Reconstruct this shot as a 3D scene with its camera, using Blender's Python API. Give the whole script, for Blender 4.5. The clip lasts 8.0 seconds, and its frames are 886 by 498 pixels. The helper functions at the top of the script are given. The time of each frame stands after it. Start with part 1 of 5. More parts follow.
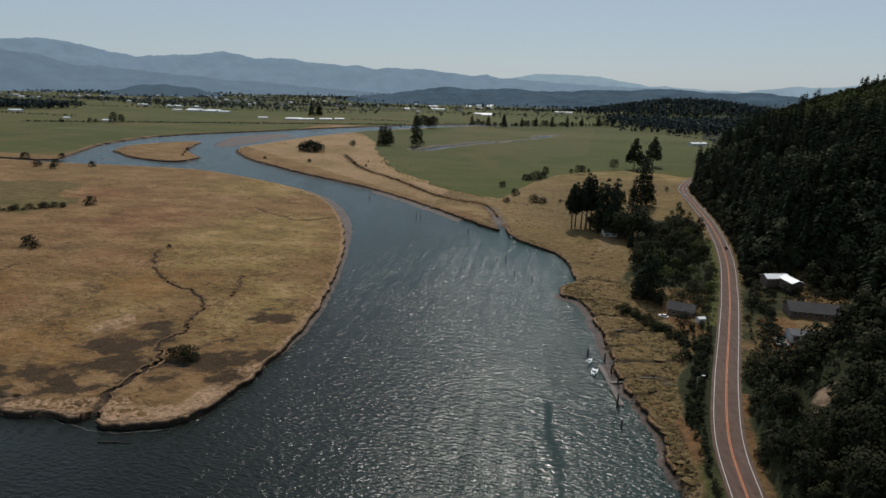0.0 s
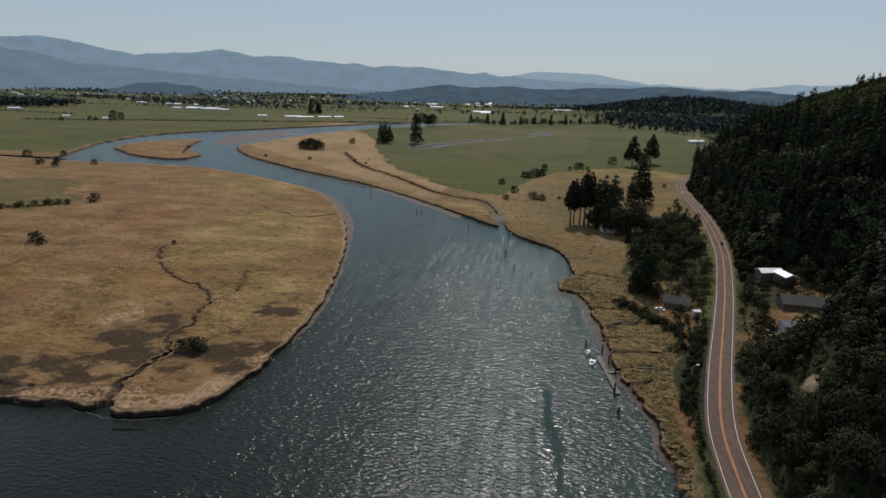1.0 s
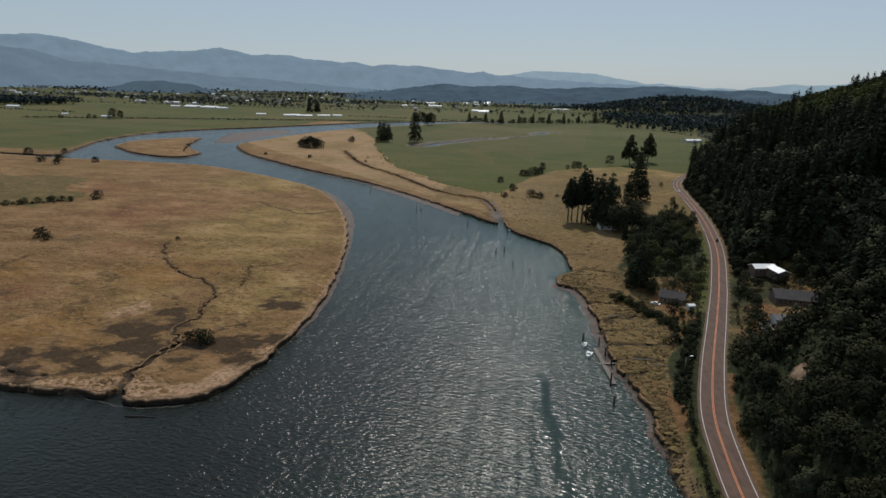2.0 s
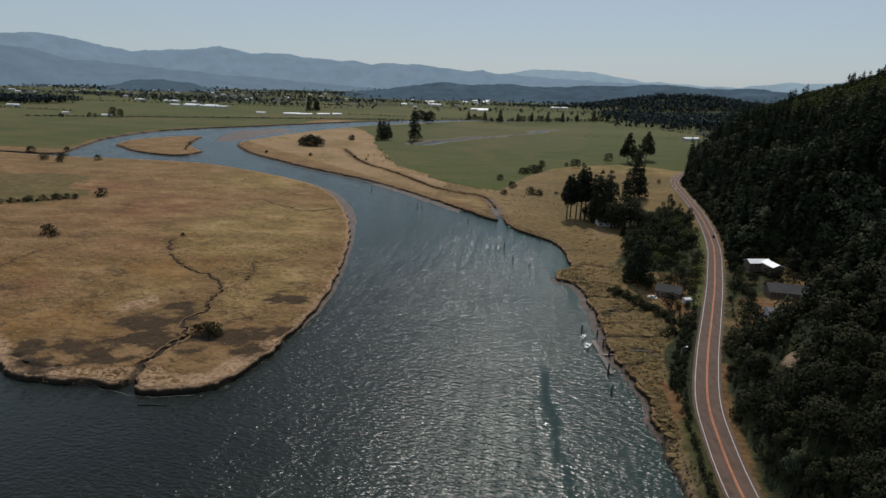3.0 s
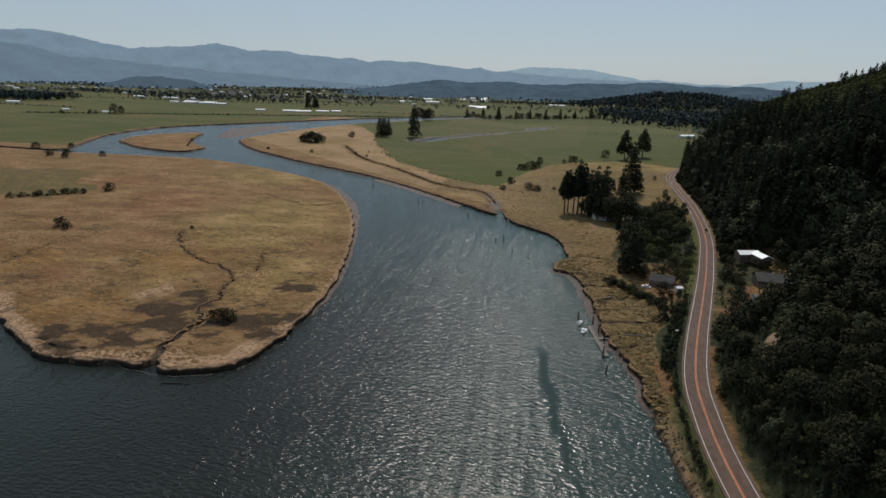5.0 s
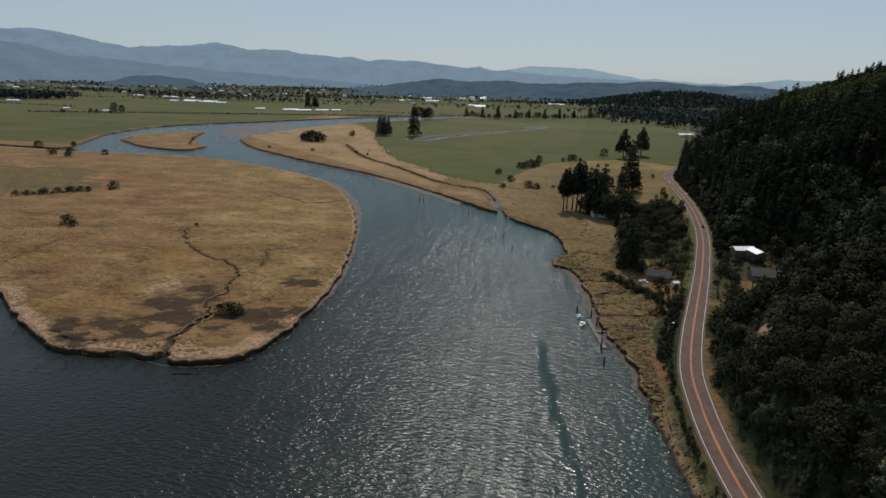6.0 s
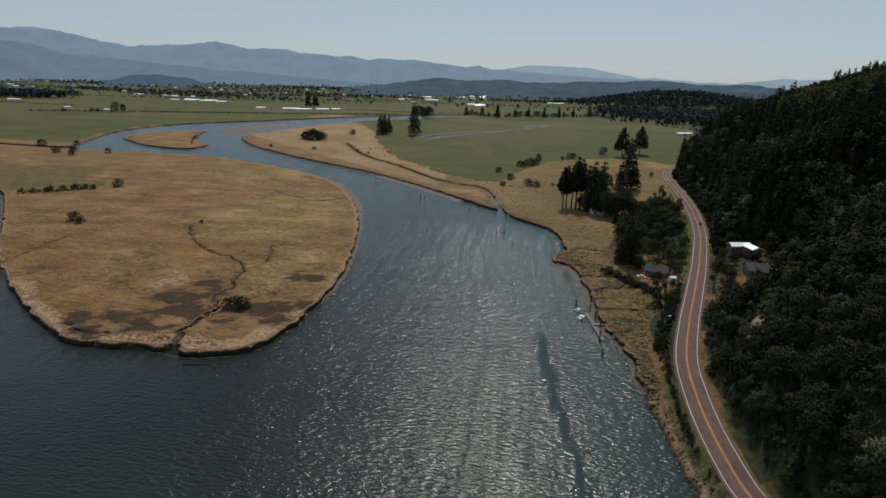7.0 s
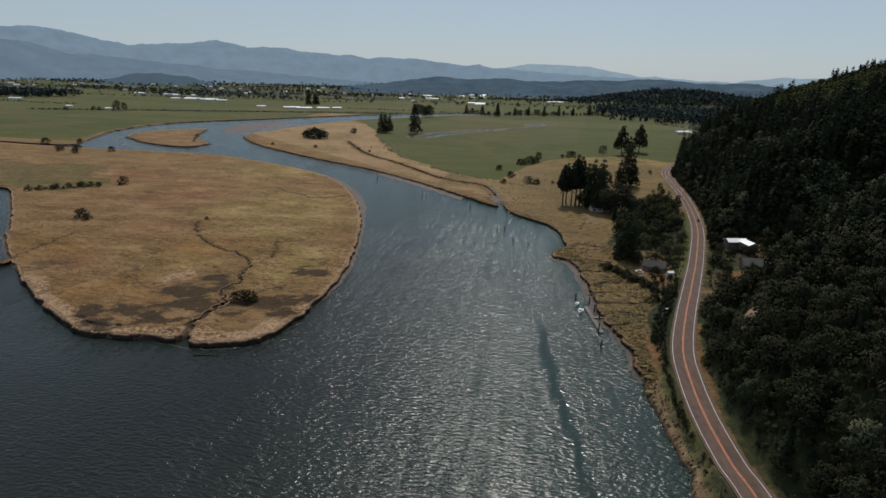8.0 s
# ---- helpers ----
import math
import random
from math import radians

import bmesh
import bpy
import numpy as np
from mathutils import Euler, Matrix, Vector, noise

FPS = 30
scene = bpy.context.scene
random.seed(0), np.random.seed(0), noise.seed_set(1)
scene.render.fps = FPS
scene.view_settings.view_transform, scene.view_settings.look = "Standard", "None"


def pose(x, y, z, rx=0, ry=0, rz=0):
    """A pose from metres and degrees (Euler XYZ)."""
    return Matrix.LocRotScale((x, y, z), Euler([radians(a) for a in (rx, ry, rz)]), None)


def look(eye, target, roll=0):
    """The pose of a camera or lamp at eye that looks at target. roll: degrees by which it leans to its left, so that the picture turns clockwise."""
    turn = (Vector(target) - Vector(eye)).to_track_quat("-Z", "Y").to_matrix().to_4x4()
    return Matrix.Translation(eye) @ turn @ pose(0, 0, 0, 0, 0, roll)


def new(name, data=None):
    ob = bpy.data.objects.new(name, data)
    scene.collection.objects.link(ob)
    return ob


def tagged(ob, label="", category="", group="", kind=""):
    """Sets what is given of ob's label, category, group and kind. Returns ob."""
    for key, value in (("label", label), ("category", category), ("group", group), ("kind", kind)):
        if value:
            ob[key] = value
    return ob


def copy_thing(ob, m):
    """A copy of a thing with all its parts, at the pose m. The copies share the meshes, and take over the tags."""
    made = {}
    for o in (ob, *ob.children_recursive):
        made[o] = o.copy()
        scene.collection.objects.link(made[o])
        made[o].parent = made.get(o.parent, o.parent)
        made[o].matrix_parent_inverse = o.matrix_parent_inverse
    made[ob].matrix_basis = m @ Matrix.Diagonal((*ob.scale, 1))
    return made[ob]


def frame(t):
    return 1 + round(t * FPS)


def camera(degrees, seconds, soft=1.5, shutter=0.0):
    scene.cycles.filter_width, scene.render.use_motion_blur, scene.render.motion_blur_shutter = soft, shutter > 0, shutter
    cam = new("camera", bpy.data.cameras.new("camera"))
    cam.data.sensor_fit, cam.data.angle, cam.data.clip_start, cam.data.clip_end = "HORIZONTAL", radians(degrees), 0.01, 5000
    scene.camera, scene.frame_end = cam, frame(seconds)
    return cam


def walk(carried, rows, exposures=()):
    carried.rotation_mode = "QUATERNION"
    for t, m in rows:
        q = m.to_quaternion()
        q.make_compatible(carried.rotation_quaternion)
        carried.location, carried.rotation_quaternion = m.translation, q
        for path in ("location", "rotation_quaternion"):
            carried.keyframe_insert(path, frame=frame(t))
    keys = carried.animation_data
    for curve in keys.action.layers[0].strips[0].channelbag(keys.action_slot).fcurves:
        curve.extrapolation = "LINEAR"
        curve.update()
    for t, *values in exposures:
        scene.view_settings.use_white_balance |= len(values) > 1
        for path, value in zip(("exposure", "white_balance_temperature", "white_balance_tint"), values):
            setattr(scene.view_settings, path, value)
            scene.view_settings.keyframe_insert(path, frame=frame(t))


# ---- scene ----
cam = camera(75.0, 8.0)
PATH = [
    (0, (1.18, 10.137, 102.035), (0.862, 12.036, 101.495), 1.4),
    (0.5, (1.07, 7.014, 102.035), (0.756, 8.913, 101.492), 1.4),
    (1, (0.962, 3.888, 102.035), (0.649, 5.786, 101.489), 1.4),
    (1.5, (0.854, 0.756, 102.035), (0.545, 2.655, 101.487), 1.5),
    (3, (0.537, -8.668, 102.036), (0.235, -6.77, 101.482), 1.5),
    (3.5, (0.432, -11.827, 102.036), (0.132, -9.93, 101.479), 1.6),
    (4, (0.326, -15.007, 102.037), (0.028, -13.109, 101.478), 1.6),
    (4.5, (0.217, -18.204, 102.037), (-0.078, -16.307, 101.477), 1.6),
    (6, (-0.122, -27.843, 102.042), (-0.412, -25.947, 101.478), 1.6),
    (6.5, (-0.241, -31.064, 102.043), (-0.529, -29.167, 101.477), 1.6),
    (7, (-0.364, -34.288, 102.043), (-0.652, -32.392, 101.476), 1.6),
    (7.5, (-0.491, -37.515, 102.044), (-0.778, -35.62, 101.475), 1.6),
    (8, (-0.618, -40.743, 102.044), (-0.905, -38.848, 101.473), 1.6),
]
walk(cam, [(t, look(eye, target, roll)) for t, eye, target, roll in PATH])

# ---- world, sun, exposure ----
scene.view_settings.exposure = 0.0
SUN_EL, SUN_AZ = 52.0, 3.0     # degrees; azimuth from +y towards -x
world = bpy.data.worlds.new("world")
scene.world = world
world.use_nodes = True
wn = world.node_tree.nodes
sky = wn.new("ShaderNodeTexSky")
sky.sky_type = "NISHITA"
sky.sun_disc = False
sky.sun_elevation, sky.sun_rotation = radians(SUN_EL), radians(SUN_AZ)
sky.altitude, sky.air_density, sky.dust_density, sky.ozone_density = 100, 1.0, 0.6, 2.5
wn["Background"].inputs["Strength"].default_value = 0.071
haze = wn.new("ShaderNodeMix")    # summer haze greys the clear sky
haze.data_type = "RGBA"
haze.inputs[0].default_value = 0.68
haze.inputs[7].default_value = (5.65, 6.88, 8.1, 1)
world.node_tree.links.new(sky.outputs["Color"], haze.inputs[6])
world.node_tree.links.new(haze.outputs[2], wn["Background"].inputs["Color"])

sun = new("sun", bpy.data.lights.new("sun", "SUN"))
sun.data.energy, sun.data.angle, sun.data.color = 2.8, radians(0.53), (1.0, 0.94, 0.86)
sd_el, sd_az = radians(SUN_EL), radians(SUN_AZ)
sun.matrix_world = look((-2000 * math.sin(sd_az) * math.cos(sd_el), 2000 * math.cos(sd_az) * math.cos(sd_el), 2000 * math.sin(sd_el)), (0, 0, 0))


# ---- materials ----
class Nodes:
    """A small builder for node materials."""

    def __init__(self, name):
        self.mat = bpy.data.materials.new(name)
        self.mat.use_nodes = True
        self.tree = self.mat.node_tree
        self.bsdf = self.tree.nodes["Principled BSDF"]
        self.pos = self.add("ShaderNodeNewGeometry").outputs["Position"]

    def add(self, kind):
        return self.tree.nodes.new(kind)

    def put(self, socket, value):
        if isinstance(value, bpy.types.NodeSocket):
            self.tree.links.new(value, socket)
        elif isinstance(value, tuple) and len(value) == 3 and socket.type == "RGBA":
            socket.default_value = (*value, 1)
        else:
            socket.default_value = value

    def noise(self, scale, detail=4.0, rough=0.55, stretch=None, where=None):
        n = self.add("ShaderNodeTexNoise")
        v = where or self.pos
        if stretch:
            v = self.mapped(stretch, v)
        self.put(n.inputs["Vector"], v)
        self.put(n.inputs["Scale"], scale), self.put(n.inputs["Detail"], detail), self.put(n.inputs["Roughness"], rough)
        return n.outputs["Fac"]

    def mapped(self, scale, v=None, turn=0.0):
        m = self.add("ShaderNodeMapping")
        self.put(m.inputs["Vector"], v or self.pos)
        m.inputs["Scale"].default_value = scale
        m.inputs["Rotation"].default_value = (0, 0, radians(turn))
        return m.outputs["Vector"]

    def cells(self, scale, stretch=None, turn=0.0):
        n = self.add("ShaderNodeTexVoronoi")
        self.put(n.inputs["Vector"], self.mapped(stretch or (1, 1, 1), None, turn))
        self.put(n.inputs["Scale"], scale)
        return n.outputs["Color"], n.outputs["Distance"]

    def ramp(self, fac, *stops):
        r = self.add("ShaderNodeValToRGB")
        self.put(r.inputs["Fac"], fac)
        els = r.color_ramp.elements
        while len(els) < len(stops):
            els.new(0.5)
        for el, (at, colour) in zip(els, stops):
            el.position = at
            el.color = (*colour, 1) if isinstance(colour, tuple) else (colour, colour, colour, 1)
        return r.outputs["Color"]

    def mix(self, fac, a, b, how="MIX"):
        m = self.add("ShaderNodeMix")
        m.data_type, m.blend_type = "RGBA", how
        self.put(m.inputs[0], fac), self.put(m.inputs[6], a), self.put(m.inputs[7], b)
        return m.outputs[2]

    def math(self, how, a, b=0.0, clamp=False):
        m = self.add("ShaderNodeMath")
        m.operation, m.use_clamp = how, clamp
        self.put(m.inputs[0], a), self.put(m.inputs[1], b)
        return m.outputs[0]

    def attr(self, name):
        a = self.add("ShaderNodeAttribute")
        a.attribute_name = name
        s = self.add("ShaderNodeSeparateColor")
        self.put(s.inputs[0], a.outputs["Color"])
        return s.outputs

    def single(self, name):
        a = self.add("ShaderNodeAttribute")
        a.attribute_name = name
        return a.outputs["Fac"]

    def bump(self, height, strength=0.5, distance=0.1, before=None):
        b = self.add("ShaderNodeBump")
        self.put(b.inputs["Height"], height)
        self.put(b.inputs["Strength"], strength)
        b.inputs["Distance"].default_value = distance
        if before:
            self.put(b.inputs["Normal"], before)
        return b.outputs["Normal"]

    def done(self, colour, rough=0.8, metal=0.0, normal=None, spec=0.3):
        b = self.bsdf.inputs
        self.put(b["Base Color"], colour), self.put(b["Roughness"], rough), self.put(b["Metallic"], metal)
        self.put(b["Specular IOR Level"], spec)
        if normal:
            self.put(b["Normal"], normal)
        return self.mat


def plain(name, colour, rough=0.7, metal=0.0, grain=6.0, amount=0.25, bump=0.2):
    """A worn surface of one colour, varied at two scales."""
    n = Nodes(name)
    small, large = n.noise(grain), n.noise(grain * 0.13, 3)
    f = n.math("ADD", n.math("MULTIPLY", small, 0.5), n.math("MULTIPLY", large, 0.5))
    dark = tuple(c * (1 - amount) for c in colour)
    light = tuple(min(1, c * (1 + amount)) for c in colour)
    return n.done(n.ramp(f, (0.3, dark), (0.7, light)), rough, metal, n.bump(small, bump, 0.03))


def ground_material():
    n = Nodes("ground_cover")
    a, b, e = n.attr("zone_a"), n.attr("zone_b"), n.attr("zone_c")
    fine, mid = n.noise(1.4, 6, 0.65), n.noise(0.16, 6, 0.6)
    # Tan marsh grass with olive, russet and golden swathes.
    hue = n.attr("zone_d")
    streak = n.noise(0.30, 6, 0.6, (0.35, 1.0, 1.0))
    wide = n.noise(0.05, 6, 0.62, (0.6, 1.0, 1.0))
    tan = n.ramp(wide, (0.32, (0.141, 0.079, 0.034)), (0.50, (0.202, 0.117, 0.052)), (0.68, (0.274, 0.167, 0.082)))
    olive = n.ramp(wide, (0.32, (0.144, 0.097, 0.034)), (0.50, (0.229, 0.152, 0.057)), (0.68, (0.338, 0.227, 0.104)))
    russet = n.ramp(wide, (0.32, (0.121, 0.056, 0.028)), (0.50, (0.194, 0.095, 0.045)), (0.68, (0.270, 0.148, 0.074)))
    golden = n.ramp(wide, (0.32, (0.133, 0.069, 0.022)), (0.50, (0.201, 0.108, 0.035)), (0.68, (0.268, 0.153, 0.061)))

    def swathe(mask):
        return n.ramp(n.math("ADD", mask, n.math("MULTIPLY", n.math("SUBTRACT", n.noise(0.035, 6, 0.65), 0.5), 1.3)), (0.28, 0.0), (0.62, 1.0))

    marsh = n.mix(swathe(hue[0]), tan, olive)
    marsh = n.mix(swathe(hue[1]), marsh, russet)
    marsh = n.mix(swathe(hue[2]), marsh, golden)
    marsh = n.mix(n.ramp(streak, (0.30, 0.55), (0.46, 0.0)), marsh, (0.085, 0.055, 0.022))
    marsh = n.mix(n.ramp(fine, (0.28, 0.35), (0.45, 0.0)), marsh, (0.080, 0.050, 0.021))
    # Pasture in parcels.
    parcel, _ = n.cells(0.0042, (1.0, 0.42, 1.0), 12)
    sep = n.add("ShaderNodeSeparateColor")
    n.put(sep.inputs[0], parcel)
    field = n.ramp(sep.outputs[0], (0.0, (0.062, 0.074, 0.018)), (0.4, (0.074, 0.083, 0.022)), (0.7, (0.088, 0.087, 0.028)), (1.0, (0.106, 0.095, 0.037)))
    strip, _ = n.cells(0.0055, (0.3, 1.3, 1.0), 4)
    sep2 = n.add("ShaderNodeSeparateColor")
    n.put(sep2.inputs[0], strip)
    field = n.mix(n.ramp(sep2.outputs[1], (0.60, 0.0), (0.80, 0.3)), field, (0.115, 0.105, 0.045))
    field = n.mix(n.ramp(sep2.outputs[2], (0.62, 0.0), (0.74, 0.35)), field, (0.048, 0.062, 0.020))
    field = n.mix(n.ramp(mid, (0.3, 0.45), (0.65, 0.0)), field, (0.05, 0.06, 0.02))
    field = n.mix(n.ramp(n.noise(0.03, 5, 0.6, (0.4, 1, 1)), (0.45, 0.0), (0.7, 0.5)), field, (0.11, 0.088, 0.042))
    mud = n.ramp(mid, (0.3, (0.070, 0.055, 0.047)), (0.7, (0.135, 0.105, 0.091)))
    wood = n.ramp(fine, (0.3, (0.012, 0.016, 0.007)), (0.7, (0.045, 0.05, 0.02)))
    dark = n.ramp(n.noise(0.8, 5, 0.65), (0.3, (0.026, 0.017, 0.009)), (0.7, (0.080, 0.050, 0.026)))
    dry = n.ramp(n.noise(0.5, 6, 0.65), (0.3, (0.085, 0.043, 0.019)), (0.7, (0.22, 0.122, 0.055)))
    rock = n.ramp(n.noise(0.5, 7, 0.7), (0.35, (0.11, 0.075, 0.05)), (0.65, (0.36, 0.25, 0.165)))
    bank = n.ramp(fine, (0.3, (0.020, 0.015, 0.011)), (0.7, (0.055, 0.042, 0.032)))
    straw = n.ramp(n.noise(0.7, 5, 0.65), (0.3, (0.15, 0.090, 0.05)), (0.65, (0.41, 0.268, 0.165)))
    # Grass flecks, with the shade and highlights of small hummocks painted in.
    flecks = n.noise(0.55, 5, 0.65, (0.5, 1.3, 1.0))
    marsh = n.mix(n.ramp(flecks, (0.33, 0.55), (0.45, 0.0)), marsh, (0.070, 0.046, 0.019))
    marsh = n.mix(n.ramp(n.noise(0.20, 6, 0.7, (0.6, 1.2, 1.0)), (0.34, 0.6), (0.45, 0.0)), marsh, (0.080, 0.054, 0.022))
    marsh = n.mix(n.ramp(flecks, (0.54, 0.0), (0.72, 0.55)), marsh, (0.36, 0.255, 0.13))

    v = n.add("ShaderNodeTexVoronoi")
    v.feature = "DISTANCE_TO_EDGE"
    w = n.add("ShaderNodeTexNoise")
    n.put(w.inputs["Vector"], n.pos), n.put(w.inputs["Scale"], 0.09), n.put(w.inputs["Detail"], 4.0)
    bent = n.add("ShaderNodeVectorMath")
    bent.operation = "MULTIPLY_ADD"
    n.put(bent.inputs[0], w.outputs["Color"])
    bent.inputs[1].default_value = (26, 26, 0)
    n.put(bent.inputs[2], n.pos)
    n.put(v.inputs["Vector"], bent.outputs[0]), n.put(v.inputs["Scale"], 0.045)
    crack = n.math("MULTIPLY", n.ramp(v.outputs["Distance"], (0.012, 1.0), (0.030, 0.0)), n.ramp(n.noise(0.03, 3), (0.50, 0.0), (0.60, 0.6)))
    marsh = n.mix(crack, marsh, (0.045, 0.030, 0.015))

    def edged(mask, width=0.9):
        """A zone's mask with a ragged natural border."""
        j = n.math("MULTIPLY", n.math("SUBTRACT", n.math("ADD", n.math("MULTIPLY", fine, 0.45), n.math("MULTIPLY", mid, 0.55)), 0.5), width)
        return n.ramp(n.math("ADD", mask, j), (0.30, 0.0), (0.62, 1.0))

    c = n.mix(edged(a[0], 0.6), marsh, field)
    c = n.mix(edged(e[0], 1.6), c, straw)
    scrub = n.ramp(n.noise(0.4, 6, 0.65, (0.6, 1.5, 1.0)), (0.3, (0.046, 0.033, 0.014)), (0.48, (0.125, 0.086, 0.035)), (0.72, (0.235, 0.165, 0.075)))
    c = n.mix(e[2], c, scrub)
    c = n.mix(edged(b[1]), c, dry)
    c = n.mix(edged(b[0], 1.5), c, dark)
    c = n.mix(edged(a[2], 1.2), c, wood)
    c = n.mix(b[2], c, rock)
    c = n.mix(a[1], c, mud)
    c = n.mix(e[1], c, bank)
    rough = n.math("SUBTRACT", 0.95, n.math("MULTIPLY", a[1], 0.35))
    normal = n.bump(n.noise(1.6, 6, 0.7), 1.0, 0.5, n.bump(mid, 0.8, 2.0))
    return n.done(c, rough, 0.0, normal, 0.15)


def water_material():
    n = Nodes("river_water")
    # Wind ripples, with slicks where the surface lies calm.
    tilt = n.mapped((0.50, 1.0, 1.0), None, 14)
    chop = n.noise(0.96, 1.2, 0.5, None, tilt)
    swell = n.noise(0.38, 1, 0.5, None, tilt)
    fine = n.noise(2.6, 1, 0.5, (0.8, 1.0, 1.0))
    lanes = n.noise(0.055, 3, 0.55, (1.0, 0.10, 1.0))
    gusts = n.noise(0.014, 3, 0.5)
    strips = n.noise(0.30, 3, 0.55, (1.0, 0.07, 1.0))
    calm = n.single("slick")
    wind = n.math("MULTIPLY", n.ramp(lanes, (0.38, 0.78), (0.60, 1.0)), n.ramp(gusts, (0.35, 0.9), (0.6, 1.0)))
    wind = n.math("MULTIPLY", wind, n.ramp(strips, (0.40, 0.55), (0.60, 1.0)))
    wind = n.math("MULTIPLY", wind, n.math("SUBTRACT", 1.0, n.math("MULTIPLY", calm, 0.84)))
    h = n.math("ADD", n.math("MULTIPLY", chop, 1.0), n.math("MULTIPLY", swell, 0.5))
    h = n.math("ADD", h, n.math("MULTIPLY", fine, 0.22))
    normal = n.bump(h, wind, 0.75)
    deep = n.ramp(n.noise(0.012, 4), (0.35, (0.0075, 0.0092, 0.0072)), (0.65, (0.013, 0.017, 0.0135)))
    # Teal water colour, which upstream also stands in for reflected sky.
    deep = n.mix(n.single("silt"), deep, (0.021, 0.047, 0.041))
    n.bsdf.inputs["IOR"].default_value = 1.33
    rough = n.math("SUBTRACT", 0.22, n.math("MULTIPLY", calm, 0.10))
    return n.done(deep, rough, 0.0, normal, 0.33)


def leaf_material(name, low, high):
    n = Nodes(name)
    info = n.add("ShaderNodeObjectInfo").outputs["Random"]
    isle = n.add("ShaderNodeNewGeometry").outputs["Random Per Island"]
    tint = n.single("tint")
    f = n.math("ADD", n.math("MULTIPLY", info, 0.4), n.math("MULTIPLY", isle, 0.1))
    f = n.math("ADD", f, n.math("MULTIPLY", tint, 0.45))
    c = n.ramp(f, (0.1, low), (0.95, high))
    m = n.done(c, 0.9, 0.0, None, 0.06)
    n.bsdf.inputs["Transmission Weight"].default_value = 0.0
    return m


def asphalt_material():
    n = Nodes("asphalt")
    fine, mid = n.noise(9.0, 6, 0.7), n.noise(0.35, 5, 0.6)
    wear = n.noise(0.9, 4, 0.5, (1.0, 0.08, 1.0))
    c = n.ramp(mid, (0.3, (0.068, 0.042, 0.032)), (0.7, (0.108, 0.069, 0.053)))
    c = n.mix(n.ramp(wear, (0.4, 0.0), (0.7, 0.45)), c, (0.150, 0.100, 0.080))
    return n.done(c, 0.85, 0.0, n.bump(fine, 0.3, 0.02), 0.25)


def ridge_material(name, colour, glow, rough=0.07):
    """Distant hills, a backdrop: the haze of miles of air painted as glowing colour."""
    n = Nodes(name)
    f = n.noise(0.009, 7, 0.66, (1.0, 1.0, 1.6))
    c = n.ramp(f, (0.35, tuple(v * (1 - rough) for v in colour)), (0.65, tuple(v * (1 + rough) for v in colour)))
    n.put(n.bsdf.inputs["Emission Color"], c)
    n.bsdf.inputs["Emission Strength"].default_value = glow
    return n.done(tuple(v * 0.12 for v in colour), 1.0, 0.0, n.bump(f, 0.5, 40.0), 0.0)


GROUND, WATER, ASPHALT = ground_material(), water_material(), asphalt_material()
LEAF_BROAD = leaf_material("broadleaf_foliage", (0.013, 0.015, 0.009), (0.044, 0.046, 0.022))
LEAF_FIR = leaf_material("conifer_foliage", (0.013, 0.017, 0.011), (0.038, 0.045, 0.023))
LEAF_PALE = leaf_material("pale_foliage", (0.038, 0.044, 0.026), (0.092, 0.097, 0.054))
# Far foliage is paler and bluer: the haze of distance is in its colour.
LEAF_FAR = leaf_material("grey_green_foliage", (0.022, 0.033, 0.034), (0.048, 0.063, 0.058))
LEAF_GREEN = leaf_material("fresh_foliage", (0.030, 0.038, 0.012), (0.085, 0.094, 0.030))
BARK = plain("bark", (0.085, 0.065, 0.05), 0.9, 0, 3.0, 0.4, 0.6)
LINE_WHITE = plain("road_paint_white", (0.50, 0.47, 0.43), 0.7, 0, 3.0, 0.25)
LINE_YELLOW = plain("road_paint_yellow", (0.55, 0.20, 0.085), 0.7, 0, 3.0, 0.2)
ROOF_WHITE = plain("white_metal_roof", (0.74, 0.74, 0.73), 0.45, 0.0, 1.0, 0.06)
ROOF_BRIGHT = plain("bright_metal_roof", (0.86, 0.86, 0.85), 0.4, 0, 1.0, 0.04)
ROOF_DARK = plain("dark_shingles", (0.055, 0.052, 0.052), 0.9, 0, 2.5, 0.35, 0.5)
ROOF_GREY = plain("grey_shingles", (0.13, 0.13, 0.135), 0.9, 0, 2.5, 0.3, 0.5)
WALL_PALE = plain("pale_siding", (0.50, 0.48, 0.45), 0.8, 0, 1.5, 0.15)
WALL_BROWN = plain("brown_siding", (0.13, 0.095, 0.075), 0.85, 0, 1.5, 0.25)
GLASS_DARK = plain("window_glass", (0.02, 0.022, 0.025), 0.08, 0, 1.0, 0.1, 0.0)
TIMBER = plain("weathered_timber", (0.17, 0.15, 0.13), 0.9, 0, 2.0, 0.35, 0.6)
TIMBER_DARK = plain("wet_dark_timber", (0.028, 0.024, 0.02), 0.8, 0, 2.0, 0.4, 0.6)
HULL = plain("white_hull_paint", (0.72, 0.73, 0.72), 0.35, 0, 2.0, 0.08, 0.05)
METAL = plain("galvanised_steel", (0.42, 0.43, 0.44), 0.45, 0.8, 4.0, 0.2)
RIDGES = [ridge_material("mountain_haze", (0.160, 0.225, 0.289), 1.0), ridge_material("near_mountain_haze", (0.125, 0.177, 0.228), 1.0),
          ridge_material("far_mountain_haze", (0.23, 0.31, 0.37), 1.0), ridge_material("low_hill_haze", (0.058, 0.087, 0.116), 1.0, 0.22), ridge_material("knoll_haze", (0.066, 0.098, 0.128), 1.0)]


# ---- mesh helpers ----
import functools


